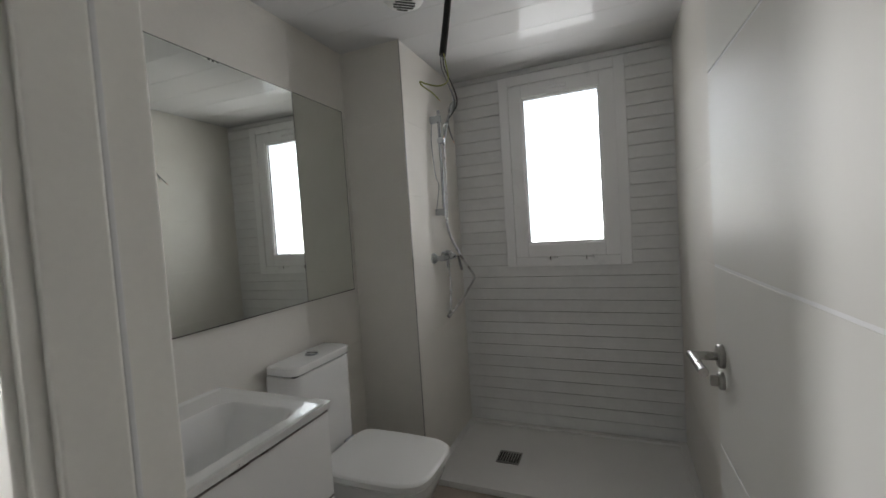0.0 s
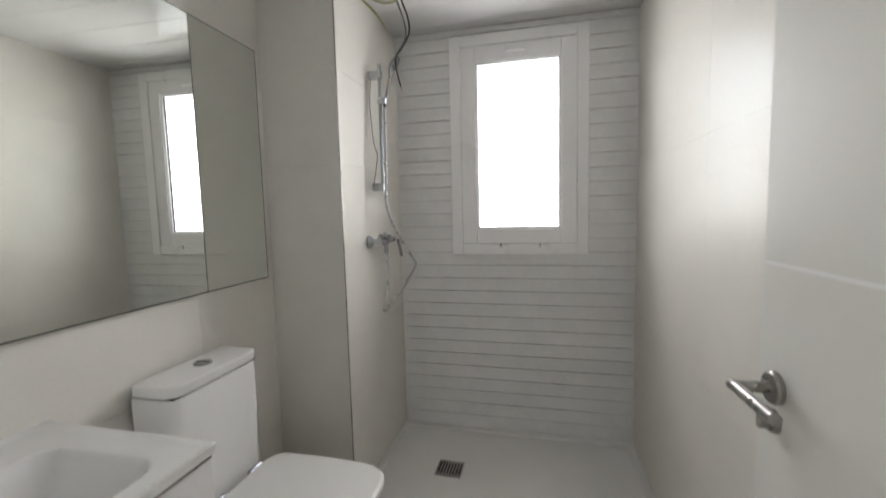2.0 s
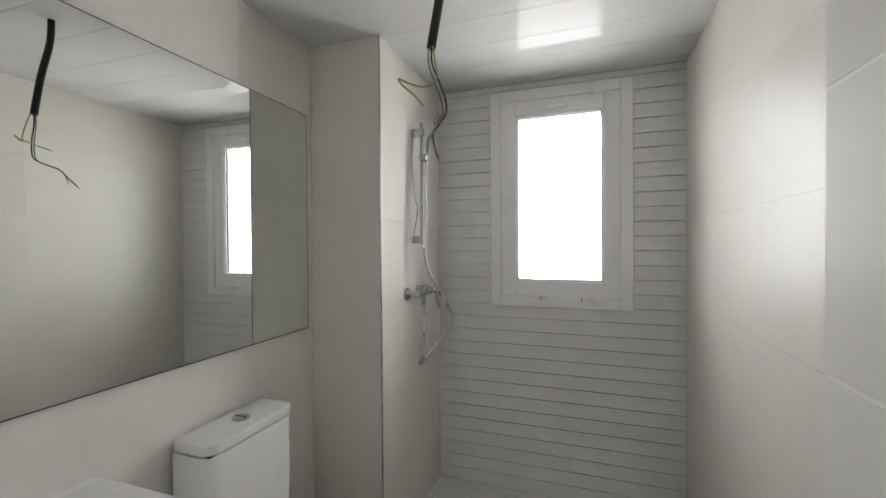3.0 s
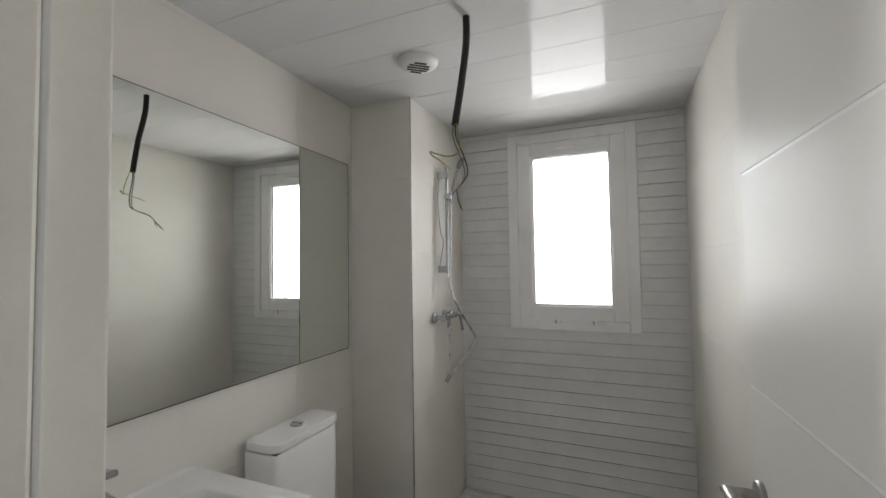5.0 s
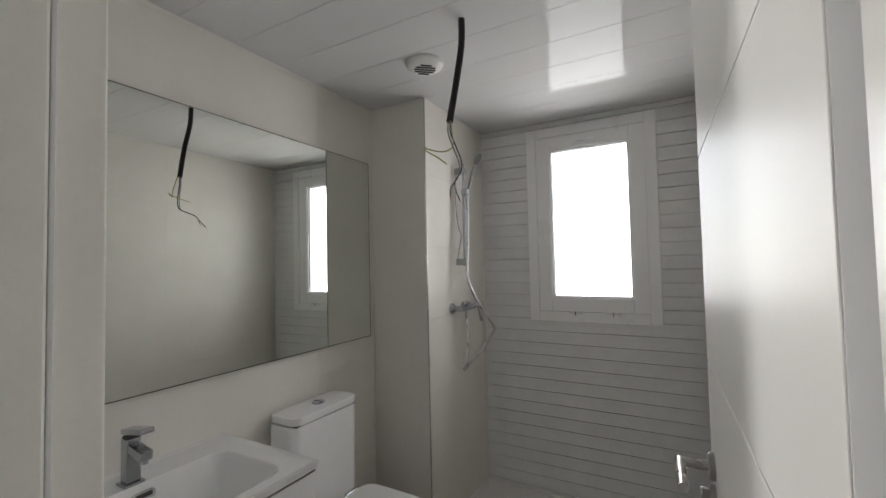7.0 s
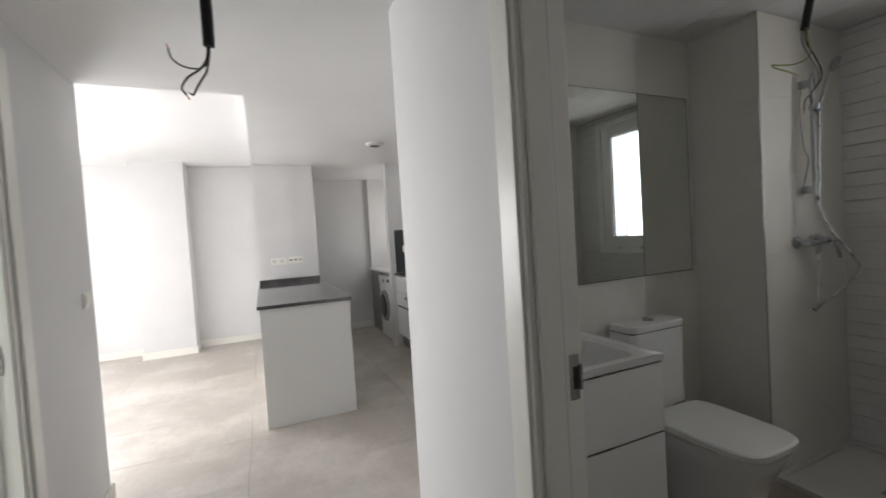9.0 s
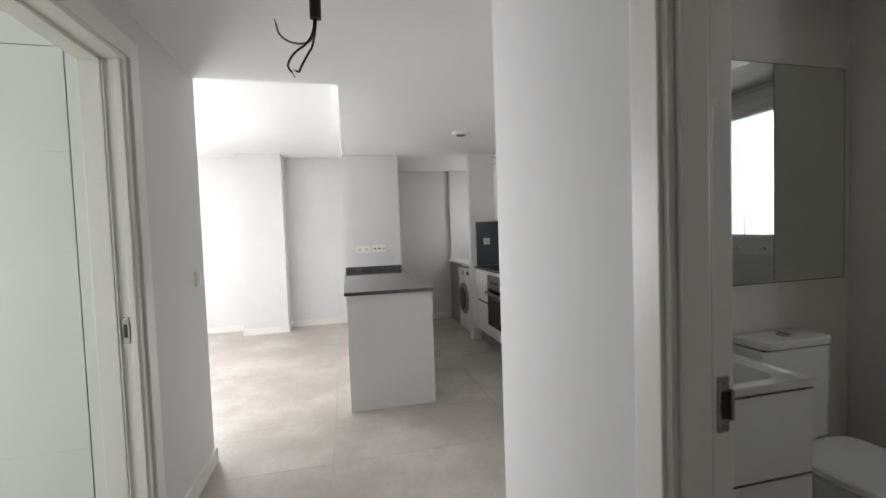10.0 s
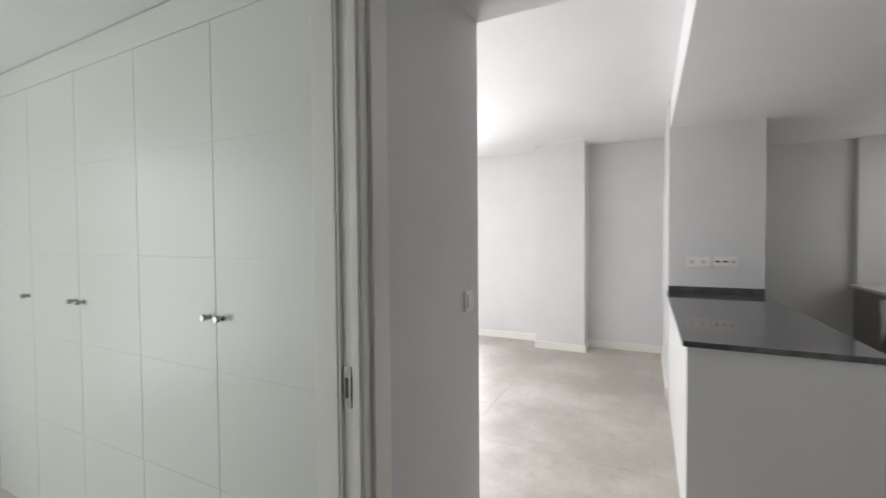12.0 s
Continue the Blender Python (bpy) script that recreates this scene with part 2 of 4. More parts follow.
H, HB, HL = 2.33, 2.395, 2.567
slab("ceiling_hall", [(-2.27, 1.8, -1.04, -0.128, H, 2.75), (-6.4, -1.055, -0.128, 2.3, H, 2.75), (-1.055, 1.8, -0.128, 0.53, H, 2.75)],
     CEILING, "smooth white lowered plaster ceiling over hall and kitchen", "ceiling")
slab("ceiling_living", [(-6.4, -2.16, -5.0, -0.128, HL, 2.75)], CEILING, "smooth white plaster living room ceiling", "ceiling")
slab("ceiling_bedroom", [(-2.27, 1.8, -4.4, -1.04, 2.31, 2.75)], CEILING, "smooth white plaster bedroom ceiling", "ceiling")
slab("ceiling_above_bathroom", [(-1.055, 1.8, 0.53, 3.3, HB + 0.03, 2.75)], CEILING, "plain slab above the bathroom", "ceiling")

bm = bmesh.new()
for y0 in [0.6 + 0.2205 * i - 0.1 for i in range(12)]:
    y1 = min(y0 + 0.2205, 3.02)
    if y0 < 3.0:
        box(bm, -1.02, 0.69, max(y0, 0.6) + 0.0012, y1 - 0.0012, HB, HB + 0.012)
        box(bm, -1.02, 0.69, max(y0, 0.6) + 0.0012, max(y0, 0.6) + 0.006, HB + 0.012, HB + 0.02)
tagged(new("ceiling_bathroom", finish(bm, "ceiling_bathroom", SLAT, 0.0015)), "white lacquered slatted bathroom ceiling", "ceiling", kind="structure")

# bathroom shell: backing walls, tiles come last
BW = {}
BW["left"] = slab("wall_bathroom_left", [(-1.035, -1.03, 0.60, 3.1, 0, 2.75)], GROUT, "white tiled bathroom wall behind mirror and toilet", "wall")
BW["right"] = slab("wall_bathroom_right", [(0.70, 0.80, 0.60, 3.1, 0, 2.75)], GROUT, "white satin tiled bathroom wall", "wall")
BW["pier"] = slab("wall_pier", [(-1.03, -0.665, 2.255, 3.02, 0, HB)], GROUT, "white tiled pier beside the shower", "wall")
WX0, WX1, WZ0, WZ1 = -0.27, 0.385, 1.165, 2.295
BW["window"] = slab("wall_window", [(-1.09, WX0, 3.02, 3.24, 0, 2.75), (WX1, 0.80, 3.02, 3.24, 0, 2.75),
                                    (WX0, WX1, 3.02, 3.24, 0, WZ0), (WX0, WX1, 3.02, 3.24, WZ1, 2.75)], RELIEFGROUT,
                    "bathroom wall of pale wavy relief tiles round the window", "wall")
# wall between hall and bathroom with the door opening
DX0, DX1, DZ = -0.19, 0.605, 2.125
slab("wall_hall_north", [(-1.075, DX0, 0.475, 0.60, 0, H), (DX1, 1.8, 0.475, 0.60, 0, H), (DX0, DX1, 0.475, 0.60, DZ, H),
                         (-1.075, 1.8, 0.535, 0.60, H, 2.75), (-1.075, -1.035, 0.60, 2.2, 0, H)], PAINT,
     "smooth white painted hall wall with a sharp corner", "wall", bevel=0.006)
slab("wall_hall_east", [(1.7, 1.8, -4.4, 0.475, 0, H)], PAINT, "plain white wall closing the hall", "wall")
# wall between hall and bedroom
BX0, BX1, BZ = -1.465, -0.685, 2.125
slab("wall_bedroom", [(-2.27, BX0, -1.10, -0.96, 0, H), (BX1, 1.7, -1.10, -0.96, 0, H), (BX0, BX1, -1.10, -0.96, BZ, H)], PAINT,
     "smooth pale painted hall wall beside the bedroom door", "wall", bevel=0.004)
slab("wall_living_east", [(-2.27, -2.16, -4.85, -1.10, 0, HL), (-2.27, -2.16, -1.10, -0.96, H, HL)], PAINT, "white wall between living room and bedroom", "wall")
slab("wall_bedroom_south", [(-2.16, -0.58, -4.35, -4.2, 0, 2.31), (1.48, 1.7, -4.35, -4.2, 0, 2.31), (-0.58, 1.48, -4.35, -4.2, 2.22, 2.31),
                            (-0.58, 1.48, -4.35, -4.2, 0, 0.08)], PAINT, "bedroom wall with a tall window opening", "wall")
slab("wall_living_south", [(-6.3, -4.1, -5.0, -4.85, 0, HL), (-2.5, -2.16, -5.0, -4.85, 0, HL), (-4.1, -2.5, -5.0, -4.85, 2.3, HL),
                          (-4.1, -2.5, -5.0, -4.85, 0, 0.1)], PAINT, "living room wall with a wide window opening", "wall")
slab("wall_living_west", [(-6.3, -6.17, -2.62, -0.14, 0, HL), (-6.3, -6.17, -4.85, -4.7, 0, HL), (-6.3, -6.17, -4.7, -2.62, 2.3, HL),
                          (-6.3, -6.17, -4.7, -2.62, 0, 0.1)], PAINT, "smooth white living room wall with a tall window opening", "wall")
slab("pillar_living", [(-6.17, -5.832, -1.582, -0.985, 0, HL)], PAINT, "white boxed pillar against the living room wall", "pillar", bevel=0.004)
slab("wall_kitchen_end", [(-4.745, -4.645, -0.04, 0.535, 0, H), (-6.17, -4.645, -0.14, -0.04, 0, HL)], PAINT,
     "white wall end behind the kitchen peninsula", "wall", bevel=0.004)
slab("wall_laundry_end", [(-6.03, -5.93, -0.04, 1.49, 0, H), (-6.03, -5.87, 1.49, 2.05, 0, H)], PAINT, "plain white laundry wall", "wall")
slab("wall_kitchen_side", [(-4.59, -4.49, 1.40, 2.05, 0, H)], PAINT, "short white wall beside the kitchen units", "wall", bevel=0.004)
slab("wall_kitchen_back", [(-6.03, -5.65, 2.05, 2.25, 0, H), (-4.85, -1.09, 2.05, 2.25, 0, H), (-5.65, -4.85, 2.05, 2.25, 0, 1.2),
                           (-5.65, -4.85, 2.05, 2.25, 2.1, H)], PAINT, "white wall behind the kitchen units", "wall")


# baseboards
def board(i, b):
    slab("baseboard_%d" % i, [b], DOORFRAME, "white lacquered baseboard", "baseboard", bevel=0.003)


for i, b in enumerate([(-2.283, -1.56, -0.96, -0.945, 0, 0.09), (-2.285, -2.27, -4.85, -0.945, 0, 0.09), (-0.59, 1.7, -0.96, -0.945, 0, 0.09),
                       (-1.075, -0.27, 0.46, 0.475, 0, 0.09), (0.69, 1.7, 0.46, 0.475, 0, 0.09), (-6.17, -6.155, -2.62, -1.597, 0, 0.09),
                       (-6.155, -5.817, -1.597, -1.582, 0, 0.09), (-5.832, -5.817, -1.582, -0.985, 0, 0.09), (-6.155, -5.817, -0.985, -0.97, 0, 0.09),
                       (-6.17, -6.155, -0.97, -0.155, 0, 0.09), (-6.17, -4.63, -0.155, -0.14, 0, 0.09), (-5.93, -5.915, -0.04, 1.475, 0, 0.09),
                       (-4.605, -4.475, 1.385, 1.40, 0, 0.09), (1.685, 1.7, -0.945, 0.46, 0, 0.09)]):
    board(i + 1, b)


# ---- door frames ----
def strike_plate(parent, x, y, z):
    plate = part("strike_plate", B(x - 0.003, x + 0.003, y - 0.013, y + 0.013, z - 0.055, z + 0.055), STEEL, parent, "brushed steel strike plate", bevel=0.002)
    part("latch_hole", B(x + 0.0025, x + 0.0045, y - 0.006, y + 0.010, z - 0.028, z + 0.026), DARK, plate, "dark latch opening")
    part("lip", B(x + 0.001, x + 0.010, y + 0.010, y + 0.017, z - 0.03, z + 0.03), STEEL, plate)
    for s in (-0.043, 0.043):
        bm = bmesh.new()
        spin(bm, (x + 0.002, y, z + s), (1, 0, 0), [(0.004, 0), (0.004, 0.0025), (0.001, 0.003)], 10)
        part("screw", bm, STEEL, plate)


f = thing("door_frame_bathroom", -0.17, 0.54, 0, "white lacquered bathroom door frame with steel strike plate", "door frame")
tagged(f, kind="structure")
part("left_jamb", B(-0.19, -0.170, 0.468, 0.612, 0, 2.105), DOORFRAME, f, bevel=0.003)
part("left_stop", B(-0.170, -0.157, 0.484, 0.548, 0, 2.105), DOORFRAME, f, bevel=0.004)
part("seal_strip", B(-0.170, -0.160, 0.549, 0.556, 0, 2.105), SEAL, f, "pale rubber seal", bevel=0.002)
part("right_jamb", B(0.585, 0.605, 0.468, 0.612, 0, 2.105), DOORFRAME, f, bevel=0.003)
part("right_stop", B(0.572, 0.585, 0.484, 0.548, 0, 2.105), DOORFRAME, f, bevel=0.004)
part("head_jamb", B(-0.19, 0.605, 0.468, 0.612, 2.105, 2.125), DOORFRAME, f, bevel=0.003)
part("head_stop", B(-0.157, 0.572, 0.484, 0.548, 2.092, 2.105), DOORFRAME, f, bevel=0.003)
for nm, b in (("left_casing", (-0.262, -0.184, 0.459, 0.475, 0, 2.195)), ("right_casing", (0.60, 0.678, 0.459, 0.475, 0, 2.195)),
              ("head_casing", (-0.184, 0.60, 0.459, 0.475, 2.117, 2.195)), ("inner_left_casing", (-0.262, -0.178, 0.600, 0.616, 0, 2.195)),
              ("inner_head_casing", (-0.178, 0.593, 0.600, 0.616, 2.113, 2.195)), ("inner_right_casing", (0.593, 0.678, 0.600, 0.616, 0, 2.195))):
    part(nm, B(*b), DOORFRAME, f, bevel=0.005, segments=3)
strike_plate(f, -0.169, 0.585, 1.016)

f = thing("door_frame_bedroom", -1.44, -1.03, 0, "white lacquered bedroom door frame with steel strike plate", "door frame")
tagged(f, kind="structure")
part("left_jamb", B(-1.465, -1.445, -1.112, -0.953, 0, 2.105), DOORFRAME, f, bevel=0.003)
part("left_stop", B(-1.445, -1.431, -1.108, -1.030, 0, 2.105), DOORFRAME, f, bevel=0.004)
part("second_stop", B(-1.445, -1.436, -0.985, -0.962, 0, 2.105), DOORFRAME, f, bevel=0.003)
part("seal_strip", B(-1.445, -1.434, -1.029, -1.022, 0, 2.105), SEAL, f, "pale rubber seal", bevel=0.002)
part("right_jamb", B(-0.705, -0.685, -1.112, -0.953, 0, 2.105), DOORFRAME, f, bevel=0.003)
part("head_jamb", B(-1.465, -0.685, -1.112, -0.953, 2.105, 2.125), DOORFRAME, f, bevel=0.003)
part("head_stop", B(-1.431, -0.705, -1.108, -1.030, 2.091, 2.105), DOORFRAME, f, bevel=0.003)
for nm, b in (("left_casing", (-1.553, -1.478, -0.96, -0.943, 0, 2.205)), ("right_casing", (-0.692, -0.605, -0.96, -0.943, 0, 2.205)),
              ("head_casing", (-1.478, -0.692, -0.96, -0.943, 2.125, 2.205))):
    part(nm, B(*b), DOORFRAME, f, bevel=0.005, segments=3)
# Strip a tone below the frame stands for the shade in this recess.
part("shadow_gap", B(-1.478, -1.465, -0.962, -0.957, 0, 2.125), SEAL, f, "strip for the shaded recess between jamb and casing")
strike_plate(f, -1.444, -1.006, 1.013)


# ---- bathroom door leaf, open ----
def door_handle(parent, x, y, z, side):
    """A lever on a round rose with a thumb-turn rose below, on a leaf face that looks along side (x)."""
    bm = bmesh.new()
    spin(bm, (x, y, z), (side, 0, 0), [(0.027, 0), (0.027, 0.007), (0.0245, 0.0105), (0.012, 0.011)], 28)
    hnd = part("handle", bm, STEEL, parent, "brushed steel lever handle", smooth=True)
    bm = bmesh.new()
    e = x + side * 0.060
    tube(bm, spline([(x + side * 0.008, y, z), (e - side * 0.003, y, z), (e, y - 0.003, z), (e, y - 0.115, z)], 6), 0.0095, 14)
    part("lever", bm, STEEL, hnd, smooth=True)
    bm = bmesh.new()
    spin(bm, (x, y, z - 0.056), (side, 0, 0), [(0.020, 0), (0.020, 0.007), (0.017, 0.010), (0.006, 0.0105)], 24)
    part("lock_rose", bm, STEEL, hnd, smooth=True)
    part("thumb_turn", B(x + side * 0.010, x + side * 0.026, y - 0.005, y + 0.005, z - 0.068, z - 0.044), STEEL, hnd, bevel=0.003)


def grooved_leaf(parent, name, width, z0, z1, thick, grooves, mat, gap=0.0062, deep=0.0016):
    """Fielded boards between pressed horizontal grooves: a core with panels standing proud on both faces."""
    # Whiter core: the light caught in the grooves is put into its colour.
    part(name, B(-thick / 2 + deep, thick / 2 - deep, 0, width, z0, z1), PVC, parent, bevel=0.0005)
    zs = [z0] + [g for g in grooves] + [z1]
    for a, b in zip(zs, zs[1:]):
        lo, hi = a + (gap / 2 if a != z0 else 0), b - (gap / 2 if b != z1 else 0)
        for s in (-1, 1):
            x0, x1 = sorted((s * (thick / 2 - deep), s * thick / 2))
            part("panel", B(x0, x1, 0, width, lo, hi), mat, parent, bevel=0.0012)


d = thing("door_1", 0, 0, 0, "open white lacquered bathroom door with horizontal grooves", "door", m=pose(0.597, 0.640, 0.008, 0, 0, 1.6))
tagged(d, kind="structure")
grooved_leaf(d, "leaf", 0.755, 0, 2.085, 0.036, [0.425, 0.832, 1.256, 1.692], LACQUER)
door_handle(d, -0.018, 0.703, 1.056, -1)
for z in (0.25, 1.05, 1.85):
    bm = bmesh.new()
    tube(bm, [(-0.022, -0.004, z - 0.045), (-0.022, -0.004, z + 0.045)], 0.006, 12)
    part("hinge", bm, STEEL, d, smooth=True)

# ---- bathroom window ----
w = thing("window_1", 0.057, 3.0, 1.728, "white plastic framed bathroom window with pale frosted pane", "window")
tagged(w, kind="structure")


def ring(x0, x1, z0, z1, t, y0, y1):
    bm = bmesh.new()
    box(bm, x0, x0 + t, y0, y1, z0, z1)
    box(bm, x1 - t, x1, y0, y1, z0, z1)
    box(bm, x0 + t, x1 - t, y0, y1, z0, z0 + t)
    box(bm, x0 + t, x1 - t, y0, y1, z1 - t, z1)
    return bm


part("outer_frame", ring(-0.327, 0.441, 1.108, 2.352, 0.062, 3.0, 3.045), PVC, w, bevel=0.004)
part("sash_frame", ring(-0.270, 0.384, 1.165, 2.295, 0.088, 3.012, 3.062), PVC, w, bevel=0.006, segments=3)
# Added white ring that keeps slanting views past the lamps bright.
part("reveal_lining", ring(-0.268, 0.382, 1.168, 2.292, 0.067, 3.0625, 3.225), PVC, w)
part("glazing_bead", ring(-0.183, 0.297, 1.252, 2.208, 0.012, 3.022, 3.05), PVC, w, bevel=0.003)
part("glazing_seal", ring(-0.172, 0.286, 1.263, 2.197, 0.004, 3.034, 3.046), DARK, w, "thin grey glazing seal")
pane = part("pane", B(-0.171, 0.285, 3.040, 3.046, 1.264, 2.196), GLASS, w, "pale frosted glass pane")
pane.visible_shadow = False
for x in (-0.04, 0.18):
    h = part("hinge_cover", B(x - 0.045, x + 0.045, 2.990, 3.003, 1.150, 1.164), PVC, w, bevel=0.004)
    part("pin", B(x - 0.003, x + 0.003, 2.986, 2.992, 1.148, 1.172), STEEL, h)
h = part("handle", B(-0.01, 0.105, 2.992, 3.013, 2.236, 2.252), PVC, w, "white recessed sash handle", bevel=0.006)
part("grip", B(0.005, 0.09, 2.978, 2.993, 2.239, 2.249), PVC, h, bevel=0.004)

# ---- mirror ----
m = thing("mirror", 0, 0, 0, "large frameless wall mirror above basin and toilet", "mirror", m=pose(-1.01, 2.2, 1.09, 0, 0, 1.0))
part("backing", B(-0.010, -0.004, -1.535, -0.004, 0.006, 0.972), PVC, m)
part("mirror_glass", B(-0.004, 0.0, -1.54, 0.0, 0.0, 0.977), MIRROR, m, "silvered glass")
for b in ((-0.0045, 0.0006, -1.541, 0.001, -0.003, 0.0), (-0.0045, 0.0006, -1.541, 0.001, 0.977, 0.979), (-0.0045, 0.0006, 0.0, 0.002, 0.0, 0.977)):
    part("edge", B(*b), DARK, m, "dark cut edge")

# ---- vanity ----
VY0, VY1 = 0.628, 1.322
v = thing("vanity_cabinet", -0.77, 0.975, 0, "white two-drawer bathroom vanity on short legs", "cabinet")
part("body", B(-1.02, -0.552, VY0 + 0.004, VY1 - 0.004, 0.262, 0.69), CABINET, v, bevel=0.002)
for y in (VY0 + 0.004, VY1 - 0.020):
    part("side_panel", B(-1.02, -0.552, y, y + 0.016, 0.6905, 0.836), CABINET, v, bevel=0.001)
part("front_rail", B(-0.566, -0.552, VY0 + 0.0205, VY1 - 0.0205, 0.6905, 0.836), CABINET, v)
# The shade inside both finger gaps is put into near-black strips.
part("grip_recess", B(-0.553, -0.546, VY0 + 0.006, VY1 - 0.006, 0.80, 0.836), DARK, v, "near-black strip for the shade in the finger gap under the basin")
part("grip_recess", B(-0.553, -0.546, VY0 + 0.006, VY1 - 0.006, 0.533, 0.566), DARK, v, "near-black strip for the shade in the finger gap above the lower drawer")
for z0, z1 in ((0.556, 0.829), (0.262, 0.551)):
    dr = part("drawer_front", B(-0.546, -0.528, VY0, VY1, z0, z1), CABINET, v, bevel=0.0025)
    part("grip_edge", B(-0.543, -0.5265, VY0 + 0.001, VY1 - 0.001, z1 - 0.001, z1 + 0.0025), STEEL, dr, "thin metal grip edge")
for x in (-0.60, -0.97):
    for y in (VY0 + 0.05, VY1 - 0.05):
        bm = bmesh.new()
        tube(bm, [(x, y, 0), (x, y, 0.012), (x, y, 0.02), (x, y, 0.262)], [0.022, 0.022, 0.014, 0.014], 14)
        part("leg", bm, STEEL, v, "short metal leg", smooth=True)

bm = bmesh.new()
bx0, bx1, by0, by1 = -1.02, -0.516, VY0 - 0.004, VY1 + 0.004


def basin_height(u, v2):
    """Rim, then a rounded rectangular bowl whose sides curve down to a flat floor."""
    x, y = bx0 + (bx1 - bx0) * u, by0 + (by1 - by0) * v2
    cx2, cy2, hx, hy, rad = -0.731, (by0 + by1) / 2 - 0.012, 0.156, (by1 - by0) / 2 - 0.068, 0.055
    qx, qy = abs(x - cx2) - hx + rad, abs(y - cy2) - hy + rad
    inside = rad - math.hypot(max(qx, 0), max(qy, 0)) - min(max(qx, qy), 0)
    reach = 0.050 + 0.15 * min(max((y - cy2) / hy, 0), 1) + 0.03 * min(max((x - cx2) / hx, 0), 1)
    d = min(max(inside / reach, 0), 1)
    rim = 0.004 * (max(0, 1 - min(u, 1 - u) * 26) + max(0, 1 - min(v2, 1 - v2) * 30))
    return 0.858 - 0.128 * d * (2 - d) + min(rim, 0.004)


NU, NV = 100, 110
grid = [[bm.verts.new((bx0 + (bx1 - bx0) * i / NU, by0 + (by1 - by0) * j / NV, basin_height(i / NU, j / NV))) for j in range(NV + 1)] for i in range(NU + 1)]
for i in range(NU):
    for j in range(NV):
        bm.faces.new((grid[i][j], grid[i + 1][j], grid[i + 1][j + 1], grid[i][j + 1]))
edge = [grid[i][0] for i in range(NU + 1)] + [grid[NU][j] for j in range(1, NV + 1)] + [grid[i][NV] for i in range(NU - 1, -1, -1)] + [grid[0][j] for j in range(NV - 1, 0, -1)]
low = [bm.verts.new((p.co.x + (0.005 if p.co.x < -0.77 else -0.005), p.co.y + (0.005 if p.co.y < 0.97 else -0.005), 0.838)) for p in edge]
for i in range(len(edge)):
    bm.faces.new((edge[i], low[i], low[(i + 1) % len(edge)], edge[(i + 1) % len(edge)]))
bs = thing("washbasin", -0.77, 0.975, 0.838, "white glazed ceramic basin top on the vanity", "sink")
part("bowl", bm, CERAMIC, bs, smooth=True)
bm = bmesh.new()
outline(bm, rounded(-0.013, 0.013, -0.031, 0.031, (0.012,) * 4), -0.003, 0.005)
bmesh.ops.transform(bm, matrix=pose(-0.876, 0.990, 0.825, 0, 62, 0), verts=bm.verts)
ov = part("overflow_ring", bm, CHROME, bs, "oval chrome overflow ring", smooth=True)
bm = bmesh.new()
outline(bm, rounded(-0.006, 0.006, -0.023, 0.023, (0.0055,) * 4), 0.0048, 0.0062)
bmesh.ops.transform(bm, matrix=pose(-0.876, 0.990, 0.825, 0, 62, 0), verts=bm.verts)
part("overflow_slot", bm, DARK, ov)
bm = bmesh.new()
spin(bm, (-0.74, 0.93, 0.7295), (0, 0, 1), [(0.033, 0), (0.033, 0.004), (0.028, 0.007), (0.004, 0.008)], 24)
part("drain_plug", bm, CHROME, bs, smooth=True)

t = thing("basin_tap", -0.915, 0.975, 0.858, "square chrome single-lever basin tap", "tap")
part("base", B(-0.940, -0.890, 0.948, 1.002, 0.857, 0.866), CHROME, t, bevel=0.002)
part("body", B(-0.934, -0.897, 0.956, 0.994, 0.866, 0.992), CHROME, t, bevel=0.003)
bm = bmesh.new()
box(bm, -0.01, 0.080, -0.017, 0.017, -0.015, 0.012, pose(-0.905, 0.975, 0.968, 0, 9, 0))
part("spout", bm, CHROME, t, bevel=0.004)
bm = bmesh.new()
spin(bm, (-0.842, 0.975, 0.943), (0, 0, -1), [(0.011, 0), (0.011, 0.012), (0.009, 0.013)], 16)
part("aerator", bm, CHROME, t, smooth=True)
part("collar", B(-0.931, -0.900, 0.959, 0.991, 0.992, 0.998), DARK, t)
bm = bmesh.new()
box(bm, -0.022, 0.095, -0.019, 0.019, -0.006, 0.010, pose(-0.915, 0.975, 1.010, 0, -9, 0))
part("lever", bm, CHROME, t, bevel=0.005)

# ---- toilet ----
TY = 1.735
t = thing("toilet", -0.68, TY, 0, "white ceramic close-coupled toilet with closed lid", "toilet")
bm = bmesh.new()
outline(bm, rounded(-1.005, -0.844, TY - 0.214, TY + 0.158, (0.02, 0.045, 0.045, 0.02)), 0.40, 0.833, 1.012)
part("cistern", bm, CERAMIC, t, bevel=0.008, smooth=True)
bm = bmesh.new()
outline(bm, rounded(-0.998, -0.839, TY - 0.218, TY + 0.162, (0.02, 0.045, 0.045, 0.02)), 0.8375, 0.872)
part("lid_joint", B(-0.990, -0.852, TY - 0.205, TY + 0.148, 0.832, 0.838), DARK, t, "dark joint under the lid")
cl = part("cistern_lid", bm, CERAMIC, t, bevel=0.008, smooth=True, segments=3)
bm = bmesh.new()
spin(bm, (-0.92, TY - 0.02, 0.870), (0, 0, 1), [(0.029, 0), (0.029, 0.005), (0.026, 0.009), (0.003, 0.010)], 24)
fb = part("flush_button", bm, CHROME, cl, "round chrome dual flush button", smooth=True)
part("button_split", B(-0.946, -0.894, TY - 0.0215, TY - 0.0185, 0.8795, 0.8808), DARK, fb)


